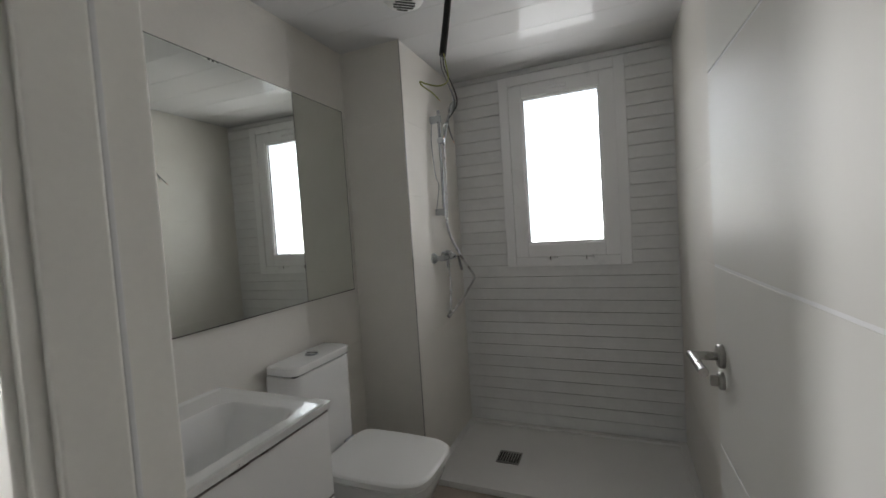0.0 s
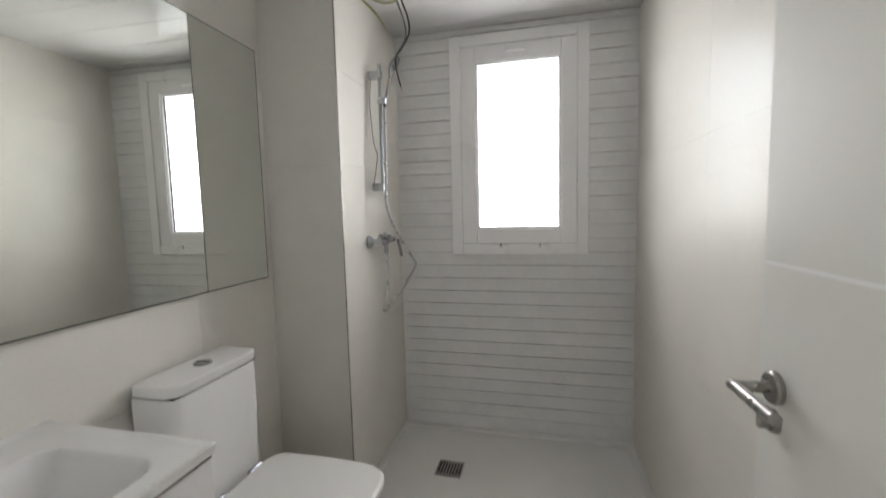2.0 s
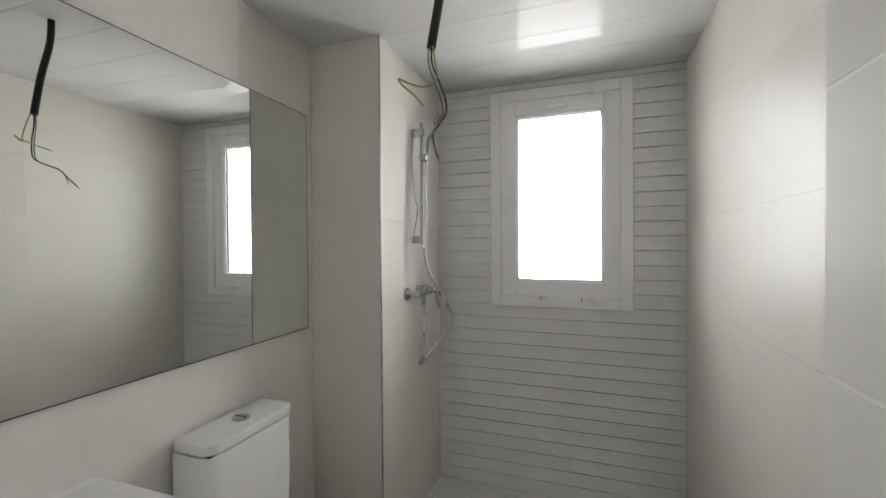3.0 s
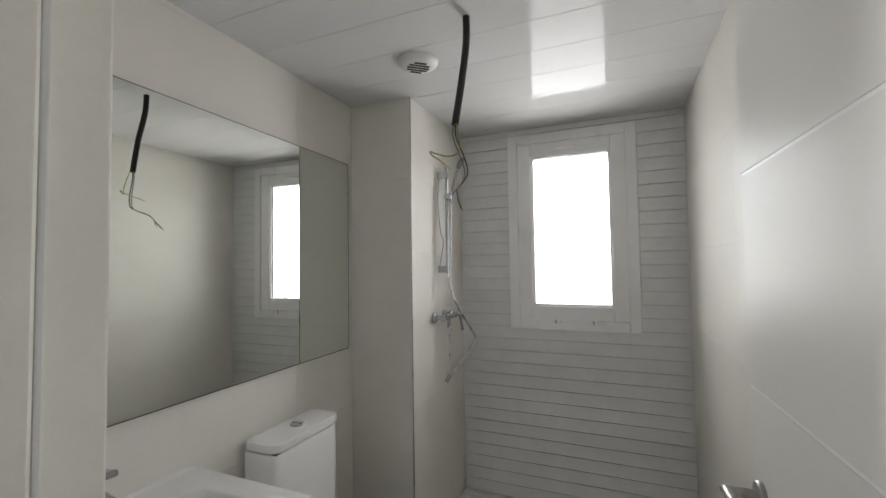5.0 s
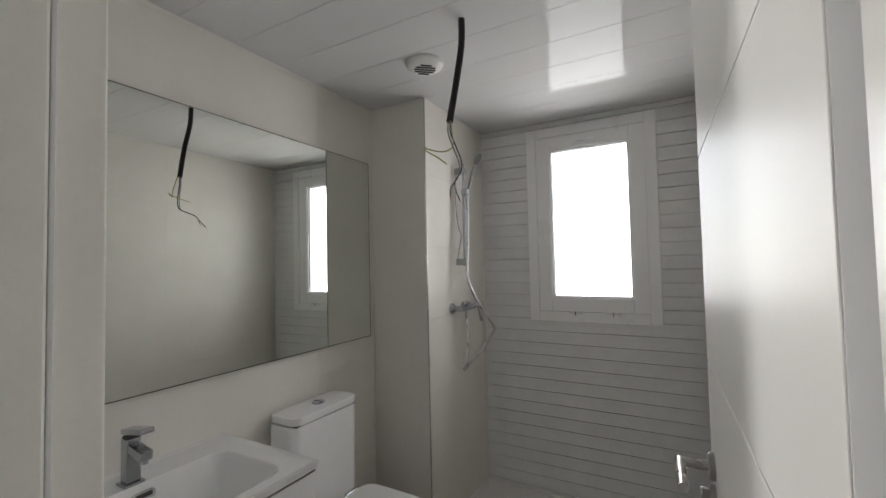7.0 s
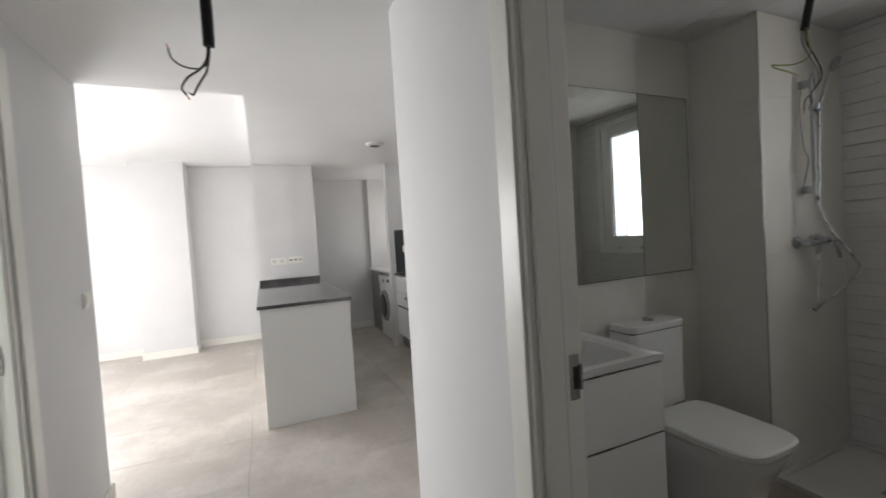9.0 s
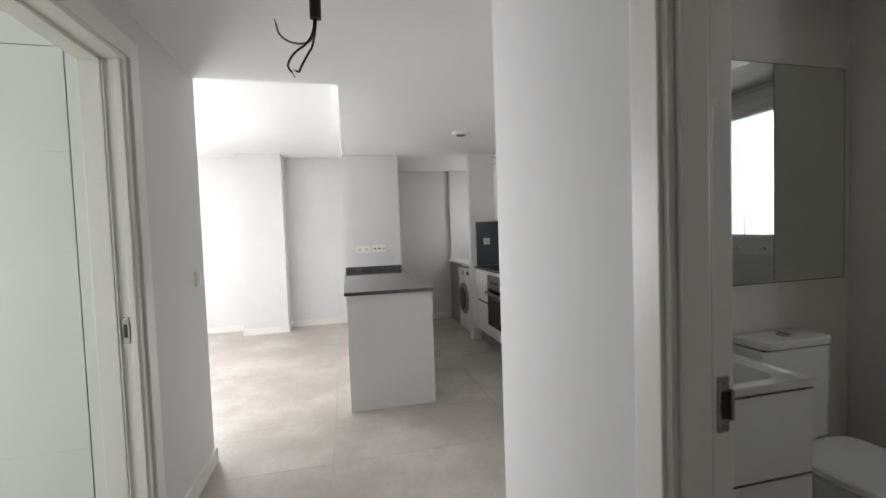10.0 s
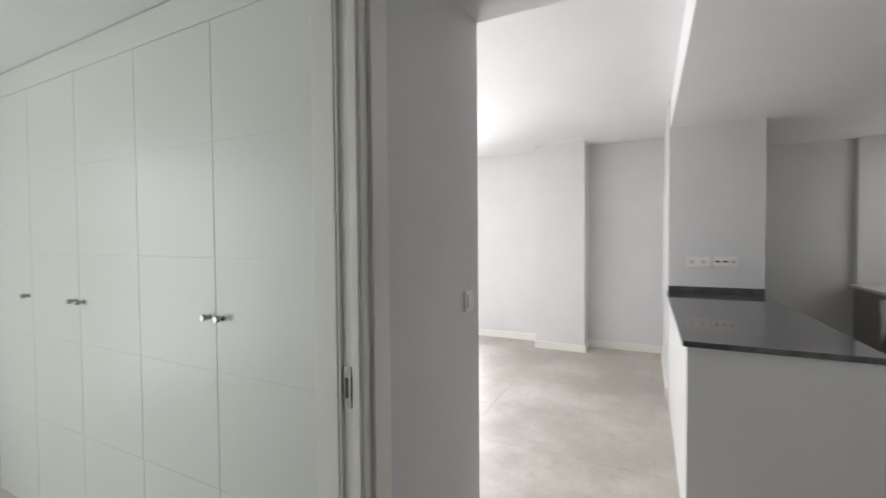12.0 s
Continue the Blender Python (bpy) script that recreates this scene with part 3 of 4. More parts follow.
def plan_ring(z, back, front, half, narrow, n=40):
    """One horizontal ring of the bowl: square at the back, rounded at the front."""
    out = []
    for i in range(n):
        a = 2 * math.pi * i / n
        c, s = math.cos(a), math.sin(a)
        e = 0.36 if c > 0 else 0.2
        x = math.copysign(abs(c) ** e, c)
        y = math.copysign(abs(s) ** 0.46, s)
        mid, r = (front + back) / 2, (front - back) / 2
        out.append((mid + r * x, TY + half * y * (1 - narrow * max(x, 0) ** 2), z))
    return out


bm = bmesh.new()
rings = []
for z, back, front, half, narrow in ((0.0, -1.0, -0.425, 0.125, 0.1), (0.012, -1.0, -0.42, 0.130, 0.1), (0.10, -1.0, -0.43, 0.122, 0.12), (0.20, -1.0, -0.425, 0.124, 0.12),
                                     (0.27, -1.0, -0.405, 0.140, 0.12), (0.33, -1.0, -0.375, 0.163, 0.12), (0.38, -1.0, -0.352, 0.174, 0.12), (0.405, -1.0, -0.348, 0.176, 0.12)):
    rings.append([bm.verts.new(p) for p in plan_ring(z, back, front, half, narrow)])
for a, b in zip(rings, rings[1:]):
    for i in range(len(a)):
        bm.faces.new((a[i], a[(i + 1) % len(a)], b[(i + 1) % len(b)], b[i]))
bm.faces.new(rings[0][::-1])
bm.faces.new(rings[-1])
part("bowl", bm, CERAMIC, t, smooth=True)


def seat_plate(z0, z1, grow):
    bm = bmesh.new()
    rr = []
    for z, g in ((z0, -0.004), (z0 + 0.004, 0.0), (z1 - 0.008, 0.0), (z1 - 0.002, -0.006), (z1, -0.014)):
        rr.append([bm.verts.new(p) for p in plan_ring(z, -0.825 - g, -0.338 + grow + g, 0.190 + grow + g, 0.1)])
    for a, b in zip(rr, rr[1:]):
        for i in range(len(a)):
            bm.faces.new((a[i], a[(i + 1) % len(a)], b[(i + 1) % len(b)], b[i]))
    bm.faces.new(rr[0][::-1])
    bm.faces.new(rr[-1])
    return bm


part("seat", seat_plate(0.409, 0.422, -0.006), PLASTIC, t, smooth=True)
part("seat_lid", seat_plate(0.424, 0.455, 0.004), PLASTIC, t, "closed flat white lid", smooth=True)
for y in (-0.09, 0.09):
    bm = bmesh.new()
    tube(bm, [(-0.838, TY + y - 0.03, 0.438), (-0.838, TY + y + 0.03, 0.438)], 0.011, 12)
    part("lid_hinge", bm, CHROME, t, smooth=True)
bm = bmesh.new()
spin(bm, (-0.62, TY - 0.128, 0.045), (0, -1, 0), [(0.010, 0), (0.010, 0.004), (0.005, 0.006)], 12)
part("floor_bolt_cap", bm, STEEL, t, smooth=True)

bm = bmesh.new()
spin(bm, (-0.64, 1.50, 0.0), (0, 0, 1), [(0.062, 0), (0.062, 0.003), (0.058, 0.006), (0.004, 0.007)], 36)
fd = thing("floor_drain_cover", -0.64, 1.50, 0, "round steel drain cover with blue film on the floor", "drain cover")
part("disc", bm, PLASTIC, fd, smooth=True)
bm = bmesh.new()
box(bm, -0.054, 0.054, -0.008, 0.008, 0.0066, 0.0078, pose(-0.625, 1.51, 0, 0, 0, 58))
part("film_strip", bm, BLUEFILM, fd, "strip of blue protective film")
bm = bmesh.new()
spin(bm, (-0.665, 1.515, 0.006), (0, 0, 1), [(0.009, 0), (0.009, 0.012), (0.004, 0.015)], 14)
part("knob", bm, DARK, fd, smooth=True)

# ---- shower ----
s = thing("shower_tray", 0.0, 2.64, 0, "low white textured resin shower tray", "shower tray")
bm = bmesh.new()
box(bm, -0.655, 0.69, 2.255, 3.01, 0, 0.022)
tray = part("base", bm, RESIN, s, bevel=0.003)
for b in ((-0.655, 0.69, 2.255, 2.285, 0.022, 0.034), (-0.655, 0.69, 2.968, 3.01, 0.022, 0.034), (-0.655, -0.625, 2.285, 2.968, 0.022, 0.034), (0.652, 0.69, 2.285, 2.968, 0.022, 0.034)):
    part("rim", B(*b), RESIN, s, bevel=0.004, segments=3)
g = part("drain_grate", B(-0.348, -0.214, 2.520, 2.652, 0.0225, 0.0255), STEEL, s, "square brushed steel drain grate", bevel=0.001)
for i in range(8):
    part("slot", B(-0.338 + i * 0.0155, -0.330 + i * 0.0155, 2.540, 2.632, 0.0252, 0.0262), DARK, g)

r = thing("shower_set", -0.62, 2.6, 1.22, "chrome shower mixer with rail, hand shower and loose hose", "shower")
bm = bmesh.new()
tube(bm, [(-0.60, 2.60, 1.47), (-0.60, 2.60, 2.10)], 0.009, 14)
part("rail", bm, CHROME, r, smooth=True)
for z in (2.05, 1.495):
    part("rail_bracket", B(-0.655, -0.588, 2.586, 2.614, z - 0.02, z + 0.02), CHROME, r, bevel=0.004)
part("slider", B(-0.612, -0.566, 2.586, 2.620, 1.903, 1.938), CHROME, r, bevel=0.008)
bm = bmesh.new()
tube(bm, spline([(-0.578, 2.605, 1.885), (-0.576, 2.622, 1.935), (-0.572, 2.665, 2.03), (-0.567, 2.700, 2.09)], 5), [0.0085] * 10 + [0.0095] * 6, 12)
hs = part("hand_shower", bm, CHROME, r, "slim chrome hand shower", smooth=True)
bm = bmesh.new()
spin(bm, (-0.560, 2.738, 2.145), (0.84, 0.15, -0.50), [(0.010, -0.016), (0.034, -0.010), (0.041, -0.002), (0.039, 0.006), (0.003, 0.007)], 24)
part("spray_head", bm, CHROME, hs, smooth=True)
bm = bmesh.new()
tube(bm, [(-0.595, 2.50, 1.22), (-0.595, 2.70, 1.22)], 0.019, 18)
mx = part("mixer_body", bm, CHROME, r, "chrome single-lever mixer body", smooth=True)
for y in (2.515, 2.665):
    bm = bmesh.new()
    spin(bm, (-0.655, y, 1.22), (1, 0, 0), [(0.032, 0), (0.032, 0.01), (0.024, 0.018), (0.014, 0.03), (0.014, 0.06)], 24)
    part("wall_rose", bm, CHROME, mx, smooth=True)
bm = bmesh.new()
spin(bm, (-0.595, 2.60, 1.225), (0.3, 0.0, 1), [(0.022, 0), (0.022, 0.03), (0.018, 0.035), (0.002, 0.036)], 20)
part("cartridge_cap", bm, CHROME, mx, smooth=True)
bm = bmesh.new()
box(bm, -0.008, 0.008, -0.006, 0.006, -0.10, 0.0, pose(-0.566, 2.700, 1.222, 14, -6, 0))
part("lever", bm, CHROME, mx, bevel=0.004)
bm = bmesh.new()
tube(bm, [(-0.595, 2.60, 1.205), (-0.595, 2.60, 1.155)], 0.011, 12)
part("hose_outlet", bm, CHROME, mx, smooth=True)
bm = bmesh.new()
tube(bm, spline([(-0.595, 2.60, 1.16), (-0.590, 2.602, 1.08), (-0.588, 2.590, 0.98), (-0.586, 2.562, 0.905), (-0.582, 2.543, 0.880), (-0.572, 2.575, 0.893), (-0.545, 2.660, 0.945),
                 (-0.512, 2.752, 1.025), (-0.497, 2.783, 1.074), (-0.510, 2.750, 1.125), (-0.540, 2.680, 1.22), (-0.568, 2.610, 1.33), (-0.578, 2.580, 1.42), (-0.577, 2.585, 1.52),
                 (-0.576, 2.595, 1.75), (-0.577, 2.604, 1.89)], 8), 0.0078, 10)
hz = part("hose", bm, HOSE, r, "loose silver shower hose", smooth=True)
bm = bmesh.new()
tube(bm, [(-0.586, 2.528, 0.868), (-0.578, 2.556, 0.890)], 0.0125, 12)
part("hose_clamp", bm, STEEL, hz, "dull hose coupling", smooth=True)
bm = bmesh.new()
tube(bm, spline([(-0.64, 2.585, 2.03), (-0.645, 2.575, 1.90), (-0.642, 2.60, 1.72), (-0.635, 2.625, 1.66), (-0.64, 2.60, 1.56), (-0.645, 2.585, 1.50)], 8), 0.0028, 8)
part("thin_cord", bm, WIREGREY, r, "thin grey cord behind the rail", smooth=True)


# ---- ceiling fittings ----
def vent(x, y, z, r0, label):
    o = thing("ceiling_vent", x, y, z, label, "ceiling vent")
    bm = bmesh.new()
    spin(bm, (x, y, z), (0, 0, -1), [(r0, 0), (r0, 0.006), (r0 * 0.94, 0.016), (r0 * 0.74, 0.026), (r0 * 0.58, 0.029), (0.002, 0.029)], 36)
    part("bezel", bm, PLASTIC, o, smooth=True)
    for i in range(5):
        yy = y + (i - 2) * r0 * 0.24
        half = math.sqrt(max((r0 * 0.56) ** 2 - (yy - y) ** 2, 1e-4))
        bm = bmesh.new()
        box(bm, -half, half, -r0 * 0.07, r0 * 0.07, -0.001, 0.001, pose(x, yy, z - 0.0295, 0, 0, 0))
        bmesh.ops.rotate(bm, cent=(x, y, z), matrix=Matrix.Rotation(radians(40), 3, "Z"), verts=bm.verts)
        part("slot", bm, DARK, o, "dark louvre slot")
    return o


vent(-0.45, 1.925, HB, 0.086, "round white louvred vent on the slatted bathroom ceiling")
vent(-3.43, 1.01, H, 0.088, "round white louvred vent on the kitchen ceiling")


def wires(name, x, y, z, pipes, strands, label):
    o = thing(name, x, y, z, label, "cable")
    for pts, rad, mat in pipes:
        bm = bmesh.new()
        tube(bm, spline(pts, 8), rad, 12)
        part("conduit", bm, mat, o, smooth=True)
    for pts, mat in strands:
        bm = bmesh.new()
        tube(bm, spline(pts, 8), 0.0024, 6)
        st = part("strand", bm, mat, o, smooth=True)
        bm = bmesh.new()
        a, b2 = Vector(pts[-2]), Vector(pts[-1])
        tube(bm, [b2, b2 + (b2 - a).normalized() * 0.012], 0.0014, 6)
        part("bare_end", bm, COPPER, st)
    return o


wires("hanging_cable", -0.155, 1.7, HB, [([(-0.155, 1.706, HB + 0.012), (-0.154, 1.70, 2.30), (-0.160, 1.665, 2.15), (-0.175, 1.632, 1.988)], 0.0125, RUBBER)],
      [([(-0.172, 1.633, 2.0), (-0.173, 1.633, 1.95), (-0.153, 1.636, 1.895), (-0.139, 1.642, 1.850), (-0.141, 1.650, 1.818), (-0.172, 1.678, 1.796), (-0.197, 1.702, 1.782), (-0.203, 1.730, 1.75), (-0.203, 1.759, 1.723)], WIREBLACK),
       ([(-0.180, 1.633, 2.0), (-0.183, 1.634, 1.95), (-0.164, 1.638, 1.890), (-0.150, 1.645, 1.845), (-0.152, 1.655, 1.812), (-0.185, 1.690, 1.790), (-0.214, 1.705, 1.768), (-0.222, 1.715, 1.735)], WIREGREY),
       ([(-0.170, 1.628, 2.0), (-0.158, 1.615, 1.945), (-0.150, 1.608, 1.900), (-0.160, 1.603, 1.880), (-0.185, 1.588, 1.872), (-0.212, 1.560, 1.876), (-0.228, 1.546, 1.882), (-0.226, 1.560, 1.872), (-0.215, 1.610, 1.862), (-0.212, 1.660, 1.852)], WIREGREEN)],
      "black conduit with loose wires hanging from the bathroom ceiling")
wires("hanging_cable", -0.47, -0.16, H, [([(-0.455, -0.158, H + 0.01), (-0.456, -0.158, 2.2), (-0.458, -0.158, 1.93)], 0.011, GREYPIPE), ([(-0.457, -0.158, 1.95), (-0.462, -0.158, 1.90), (-0.47, -0.159, 1.841)], 0.0125, RUBBER)],
      [([(-0.47, -0.159, 1.85), (-0.475, -0.163, 1.815), (-0.488, -0.180, 1.797), (-0.505, -0.215, 1.803), (-0.515, -0.240, 1.823), (-0.52, -0.247, 1.848)], WIREGREY),
       ([(-0.47, -0.161, 1.85), (-0.474, -0.166, 1.815), (-0.488, -0.182, 1.795), (-0.515, -0.212, 1.782), (-0.538, -0.228, 1.765), (-0.54, -0.220, 1.75)], WIREBLACK),
       ([(-0.468, -0.157, 1.85), (-0.471, -0.162, 1.81), (-0.478, -0.170, 1.783), (-0.488, -0.178, 1.775), (-0.505, -0.193, 1.757), (-0.52, -0.203, 1.745), (-0.528, -0.210, 1.750)], WIREBLACK)],
      "conduit with loose wire ends hanging from the hall ceiling")
wires("hanging_cable", -2.378, 1.045, H, [([(-2.378, 1.045, H + 0.01), (-2.40, 1.03, 2.22), (-2.43, 1.01, 2.12)], 0.013, GREYPIPE), ([(-2.365, 1.05, H + 0.01), (-2.385, 1.045, 2.22), (-2.405, 1.04, 2.14)], 0.012, GREYPIPE),
                                           ([(-2.405, 1.02, 2.24), (-2.412, 1.015, 2.225)], 0.024, PLASTIC)],
      [([(-2.43, 1.01, 2.13), (-2.43, 1.03, 2.03), (-2.42, 1.045, 1.95), (-2.45, 1.02, 1.89), (-2.50, 0.98, 1.865)], WIREGREY),
       ([(-2.41, 1.04, 2.14), (-2.42, 1.04, 2.03), (-2.42, 1.04, 1.95), (-2.44, 1.02, 1.90), (-2.48, 0.97, 1.92)], WIREBLACK),
       ([(-2.425, 1.01, 2.13), (-2.415, 1.035, 2.03), (-2.415, 1.045, 1.95), (-2.43, 1.04, 1.90), (-2.42, 1.06, 1.87)], WIREGREY)],
      "grey conduits with loose wire ends hanging from the kitchen ceiling")


# ---- bedroom wardrobe ----
w = thing("wardrobe", -1.85, -2.4, 0, "built-in white lacquered wardrobe with grooved doors and metal knobs", "wardrobe")
WF = -1.54
part("carcass", B(-2.155, WF - 0.024, -3.62, -1.12, 0, 2.305), WARDROBE, w)
part("side_filler", B(WF - 0.024, WF - 0.002, -1.206, -1.12, 0, 2.305), WARDROBE, w, bevel=0.002)
part("top_filler", B(WF - 0.024, WF - 0.002, -3.62, -1.209, 2.182, 2.305), WARDROBE, w, bevel=0.002)
part("plinth", B(WF - 0.024, WF - 0.006, -3.62, -1.209, 0, 0.06), WARDROBE, w)
EDGES = [-1.209, -1.676, -2.156, -2.640, -3.115, -3.60]
for i, (a, b) in enumerate(zip(EDGES, EDGES[1:])):
    dr = part("door", B(WF - 0.022, WF - 0.0018, b + 0.0012, a - 0.0012, 0.065, 2.178), WARDROBE, w)
    zs = [0.065, 0.507, 0.937, 1.345, 1.753, 2.178]
    for z0, z1 in zip(zs, zs[1:]):
        part("panel", B(WF - 0.0018, WF, b + 0.0013, a - 0.0013, z0 + (0.0016 if z0 > 0.1 else 0), z1 - (0.0016 if z1 < 2.1 else 0)), WARDROBE, dr, bevel=0.0009)
    y = {0: b + 0.036, 1: a - 0.036, 2: b + 0.036, 3: a - 0.036, 4: a - 0.04}[i]
    bm = bmesh.new()
    tube(bm, [(WF, y, 1.13), (WF + 0.004, y, 1.13), (WF + 0.006, y, 1.13), (WF + 0.014, y, 1.13), (WF + 0.016, y, 1.13), (WF + 0.032, y, 1.13)],
         [0.011, 0.011, 0.006, 0.006, 0.0115, 0.0115], 16)
    part("knob", bm, STEEL, dr, "short turned metal knob", smooth=True)

# ---- switch and sockets ----
o = thing("light_switch", -2.143, -0.96, 1.152, "white plastic double light switch on the hall wall", "light switch")
part("plate", B(-2.185, -2.105, -0.96, -0.949, 1.108, 1.192), IVORY, o, bevel=0.003)
part("rocker", B(-2.172, -2.146, -0.949, -0.943, 1.122, 1.178), IVORY, o, bevel=0.002)
part("rocker", B(-2.144, -2.118, -0.949, -0.943, 1.122, 1.178), IVORY, o, bevel=0.002)


def socket_plate(name, x, y0, y1, z, kinds, label):
    o = thing(name, x, (y0 + y1) / 2, z, label, "socket")
    part("plate", B(x, x + 0.009, y0, y1, z - 0.041, z + 0.041), IVORY, o, bevel=0.003)
    n = len(kinds)
    for i, kd in enumerate(kinds):
        y = y0 + (y1 - y0) * (i + 0.5) / n
        if kd == "round":
            bm = bmesh.new()
            spin(bm, (x + 0.009, y, z), (1, 0, 0), [(0.022, -0.002), (0.022, 0.0008), (0.019, 0.0012), (0.002, 0.0013)], 20)
            c = part("insert", bm, SEAL, o, "pale recessed socket", smooth=True)
            for s2 in (-0.009, 0.009):
                bm = bmesh.new()
                spin(bm, (x + 0.0102, y + s2, z), (1, 0, 0), [(0.004, 0), (0.004, 0.0008)], 8)
                part("pin_hole", bm, DARK, c)
        else:
            part("outlet", B(x + 0.009, x + 0.0105, y - 0.016, y + 0.016, z - 0.007, z + 0.007), DARK, o, "dark data outlet")
    return o


socket_plate("wall_socket", -4.645, -0.005, 0.162, 1.19, ("round", "round"), "white double wall socket above the peninsula")
socket_plate("data_socket", -4.645, 0.190, 0.352, 1.195, ("slot", "slot", "round"), "white data and aerial outlet above the peninsula")
socket_plate("wall_socket", -4.482, 1.565, 1.645, 1.235, ("round",), "white single wall socket on the dark splashback")

# ---- peninsula ----
o = thing("peninsula_unit", -3.7, 0.195, 0, "white panelled kitchen peninsula unit", "cabinet")
part("end_panel", B(-2.775, -2.752, -0.135, 0.532, 0, 0.905), CABINET, o, bevel=0.0015)
part("back_panel", B(-4.645, -2.776, -0.135, -0.115, 0, 0.905), CABINET, o, bevel=0.0015)
part("body", B(-4.645, -2.777, -0.114, 0.510, 0.10, 0.905), CABINET, o)
part("plinth", B(-4.645, -2.777, -0.114, 0.46, 0, 0.10), PLINTH, o)
for i in range(3):
    x0 = -4.64 + i * 0.62
    part("door", B(x0 + 0.002, x0 + 0.618, 0.511, 0.530, 0.105, 0.87), CABINET, o, bevel=0.0015)
part("worktop_trim", B(-4.644, -2.777, 0.5105, 0.516, 0.872, 0.904), PLINTH, o, "grey grip channel")
o = thing("peninsula_worktop", -3.7, 0.195, 0.905, "polished dark grey quartz worktop with low upstand", "worktop")
part("slab", B(-4.645, -2.735, -0.153, 0.548, 0.9055, 0.932), QUARTZ, o, bevel=0.002)
part("upstand", B(-4.6445, -4.625, -0.14, 0.535, 0.9325, 0.982), QUARTZ, o, bevel=0.002)

# ---- kitchen run ----
KF = 1.45


def base_unit(x0, x1, fronts, label):
    o = thing("base_cabinet", (x0 + x1) / 2, KF + 0.3, 0, label, "cabinet", "kitchen base units")
    part("body", B(x0 + 0.001, x1 - 0.001, KF + 0.022, 2.045, 0.15, 0.905), CABINET, o)
    part("plinth", B(x0, x1, KF + 0.055, KF + 0.07, 0, 0.148), PLINTH, o, "grey recessed plinth")
    for z0, z1 in fronts:
        part("front", B(x0 + 0.0015, x1 - 0.0015, KF, KF + 0.02, z0, z1), CABINET, o, bevel=0.0015)
    # Near-black strips stand for the shade between the fronts.
    for z0, z1 in list(zip([f2[1] for f2 in fronts], [f2[0] for f2 in fronts[1:]])):
        part("grip_gap", B(x0 + 0.002, x1 - 0.002, KF + 0.014, KF + 0.0215, z0, z1), DARK, o, "near-black strip for the shade in the grip gap")
    part("top_rail", B(x0 + 0.002, x1 - 0.002, KF + 0.012, KF + 0.0215, 0.872, 0.904), SEAL, o)
    return o


base_unit(-4.488, -4.02, [(0.155, 0.505), (0.53, 0.705), (0.711, 0.872)], "white handleless kitchen drawer unit")
o = base_unit(-4.02, -3.41, [(0.155, 0.283)], "white base unit housing the built-in oven")
for x0, x1 in ((-3.41, -2.79), (-2.79, -1.99), (-1.99, -1.54), (-1.54, -1.092)):
    base_unit(x0, x1, [(0.155, 0.872)], "plain white handleless kitchen base unit")

o = thing("oven", -3.715, KF, 0.285, "built-in steel and black glass oven with bar handle", "oven")
part("door_frame", B(-4.012, -3.418, KF - 0.004, KF + 0.0135, 0.288, 0.70), APPLIANCE, o, bevel=0.002)
part("door_glass", B(-4.004, -3.426, KF - 0.020, KF - 0.004, 0.294, 0.715), BLACKGLASS, o, "black glass oven door", bevel=0.003)
part("window", B(-3.93, -3.50, KF - 0.0205, KF - 0.0199, 0.36, 0.60), DARK, o, "dark viewing window")
cp = part("control_panel", B(-4.012, -3.418, KF - 0.018, KF + 0.0135, 0.722, 0.864), APPLIANCE, o, "brushed steel control panel", bevel=0.002)
for x in (-3.85, -3.715, -3.58):
    bm = bmesh.new()
    spin(bm, (x, KF - 0.018, 0.79), (0, -1, 0), [(0.022, 0), (0.022, 0.004), (0.017, 0.006), (0.016, 0.024), (0.002, 0.025)], 20)
    part("knob", bm, APPLIANCE, cp, smooth=True)
hd = part("handle", B(-3.98, -3.45, KF - 0.062, KF - 0.048, 0.655, 0.685), APPLIANCE, o, "steel bar handle", bevel=0.004)
for x in (-3.93, -3.50):
    part("handle_post", B(x - 0.01, x + 0.01, KF - 0.05, KF - 0.018, 0.662, 0.678), APPLIANCE, hd)
part("badge", B(-3.735, -3.695, KF - 0.0212, KF - 0.0203, 0.325, 0.333), STEEL, o)

o = thing("kitchen_worktop", -2.8, 1.74, 0.905, "dark grey quartz kitchen worktop", "worktop")
SX0, SX1, SY0, SY1 = -2.55, -2.05, 1.60, 1.96
for b in ((-4.489, SX0, KF - 0.012, 2.046, 0.9055, 0.932), (SX1, -1.092, KF - 0.012, 2.046, 0.9055, 0.932), (SX0, SX1, KF - 0.012, SY0, 0.9055, 0.932), (SX0, SX1, SY1, 2.046, 0.9055, 0.932)):
    part("slab", B(*b), QUARTZ, o)
o = thing("kitchen_sink", -2.3, 1.78, 0.75, "dark inset kitchen sink", "sink")
part("rim", B(SX0, SX1, SY0, SY0 + 0.02, 0.925, 0.9365), BLACKGLASS, o)
for b in ((SX0, SX1, SY1 - 0.02, SY1, 0.925, 0.9365), (SX0, SX0 + 0.02, SY0 + 0.02, SY1 - 0.02, 0.925, 0.9365), (SX1 - 0.02, SX1, SY0 + 0.02, SY1 - 0.02, 0.925, 0.9365)):
    part("rim", B(*b), BLACKGLASS, o)
part("bowl_floor", B(SX0 + 0.02, SX1 - 0.02, SY0 + 0.02, SY1 - 0.02, 0.906, 0.909), DARK, o)
o = thing("hob", -3.72, 1.79, 0.932, "black glass hob set on the dark worktop", "hob")
part("glass", B(-4.02, -3.42, 1.535, 2.01, 0.9322, 0.9375), BLACKGLASS, o, bevel=0.0015)
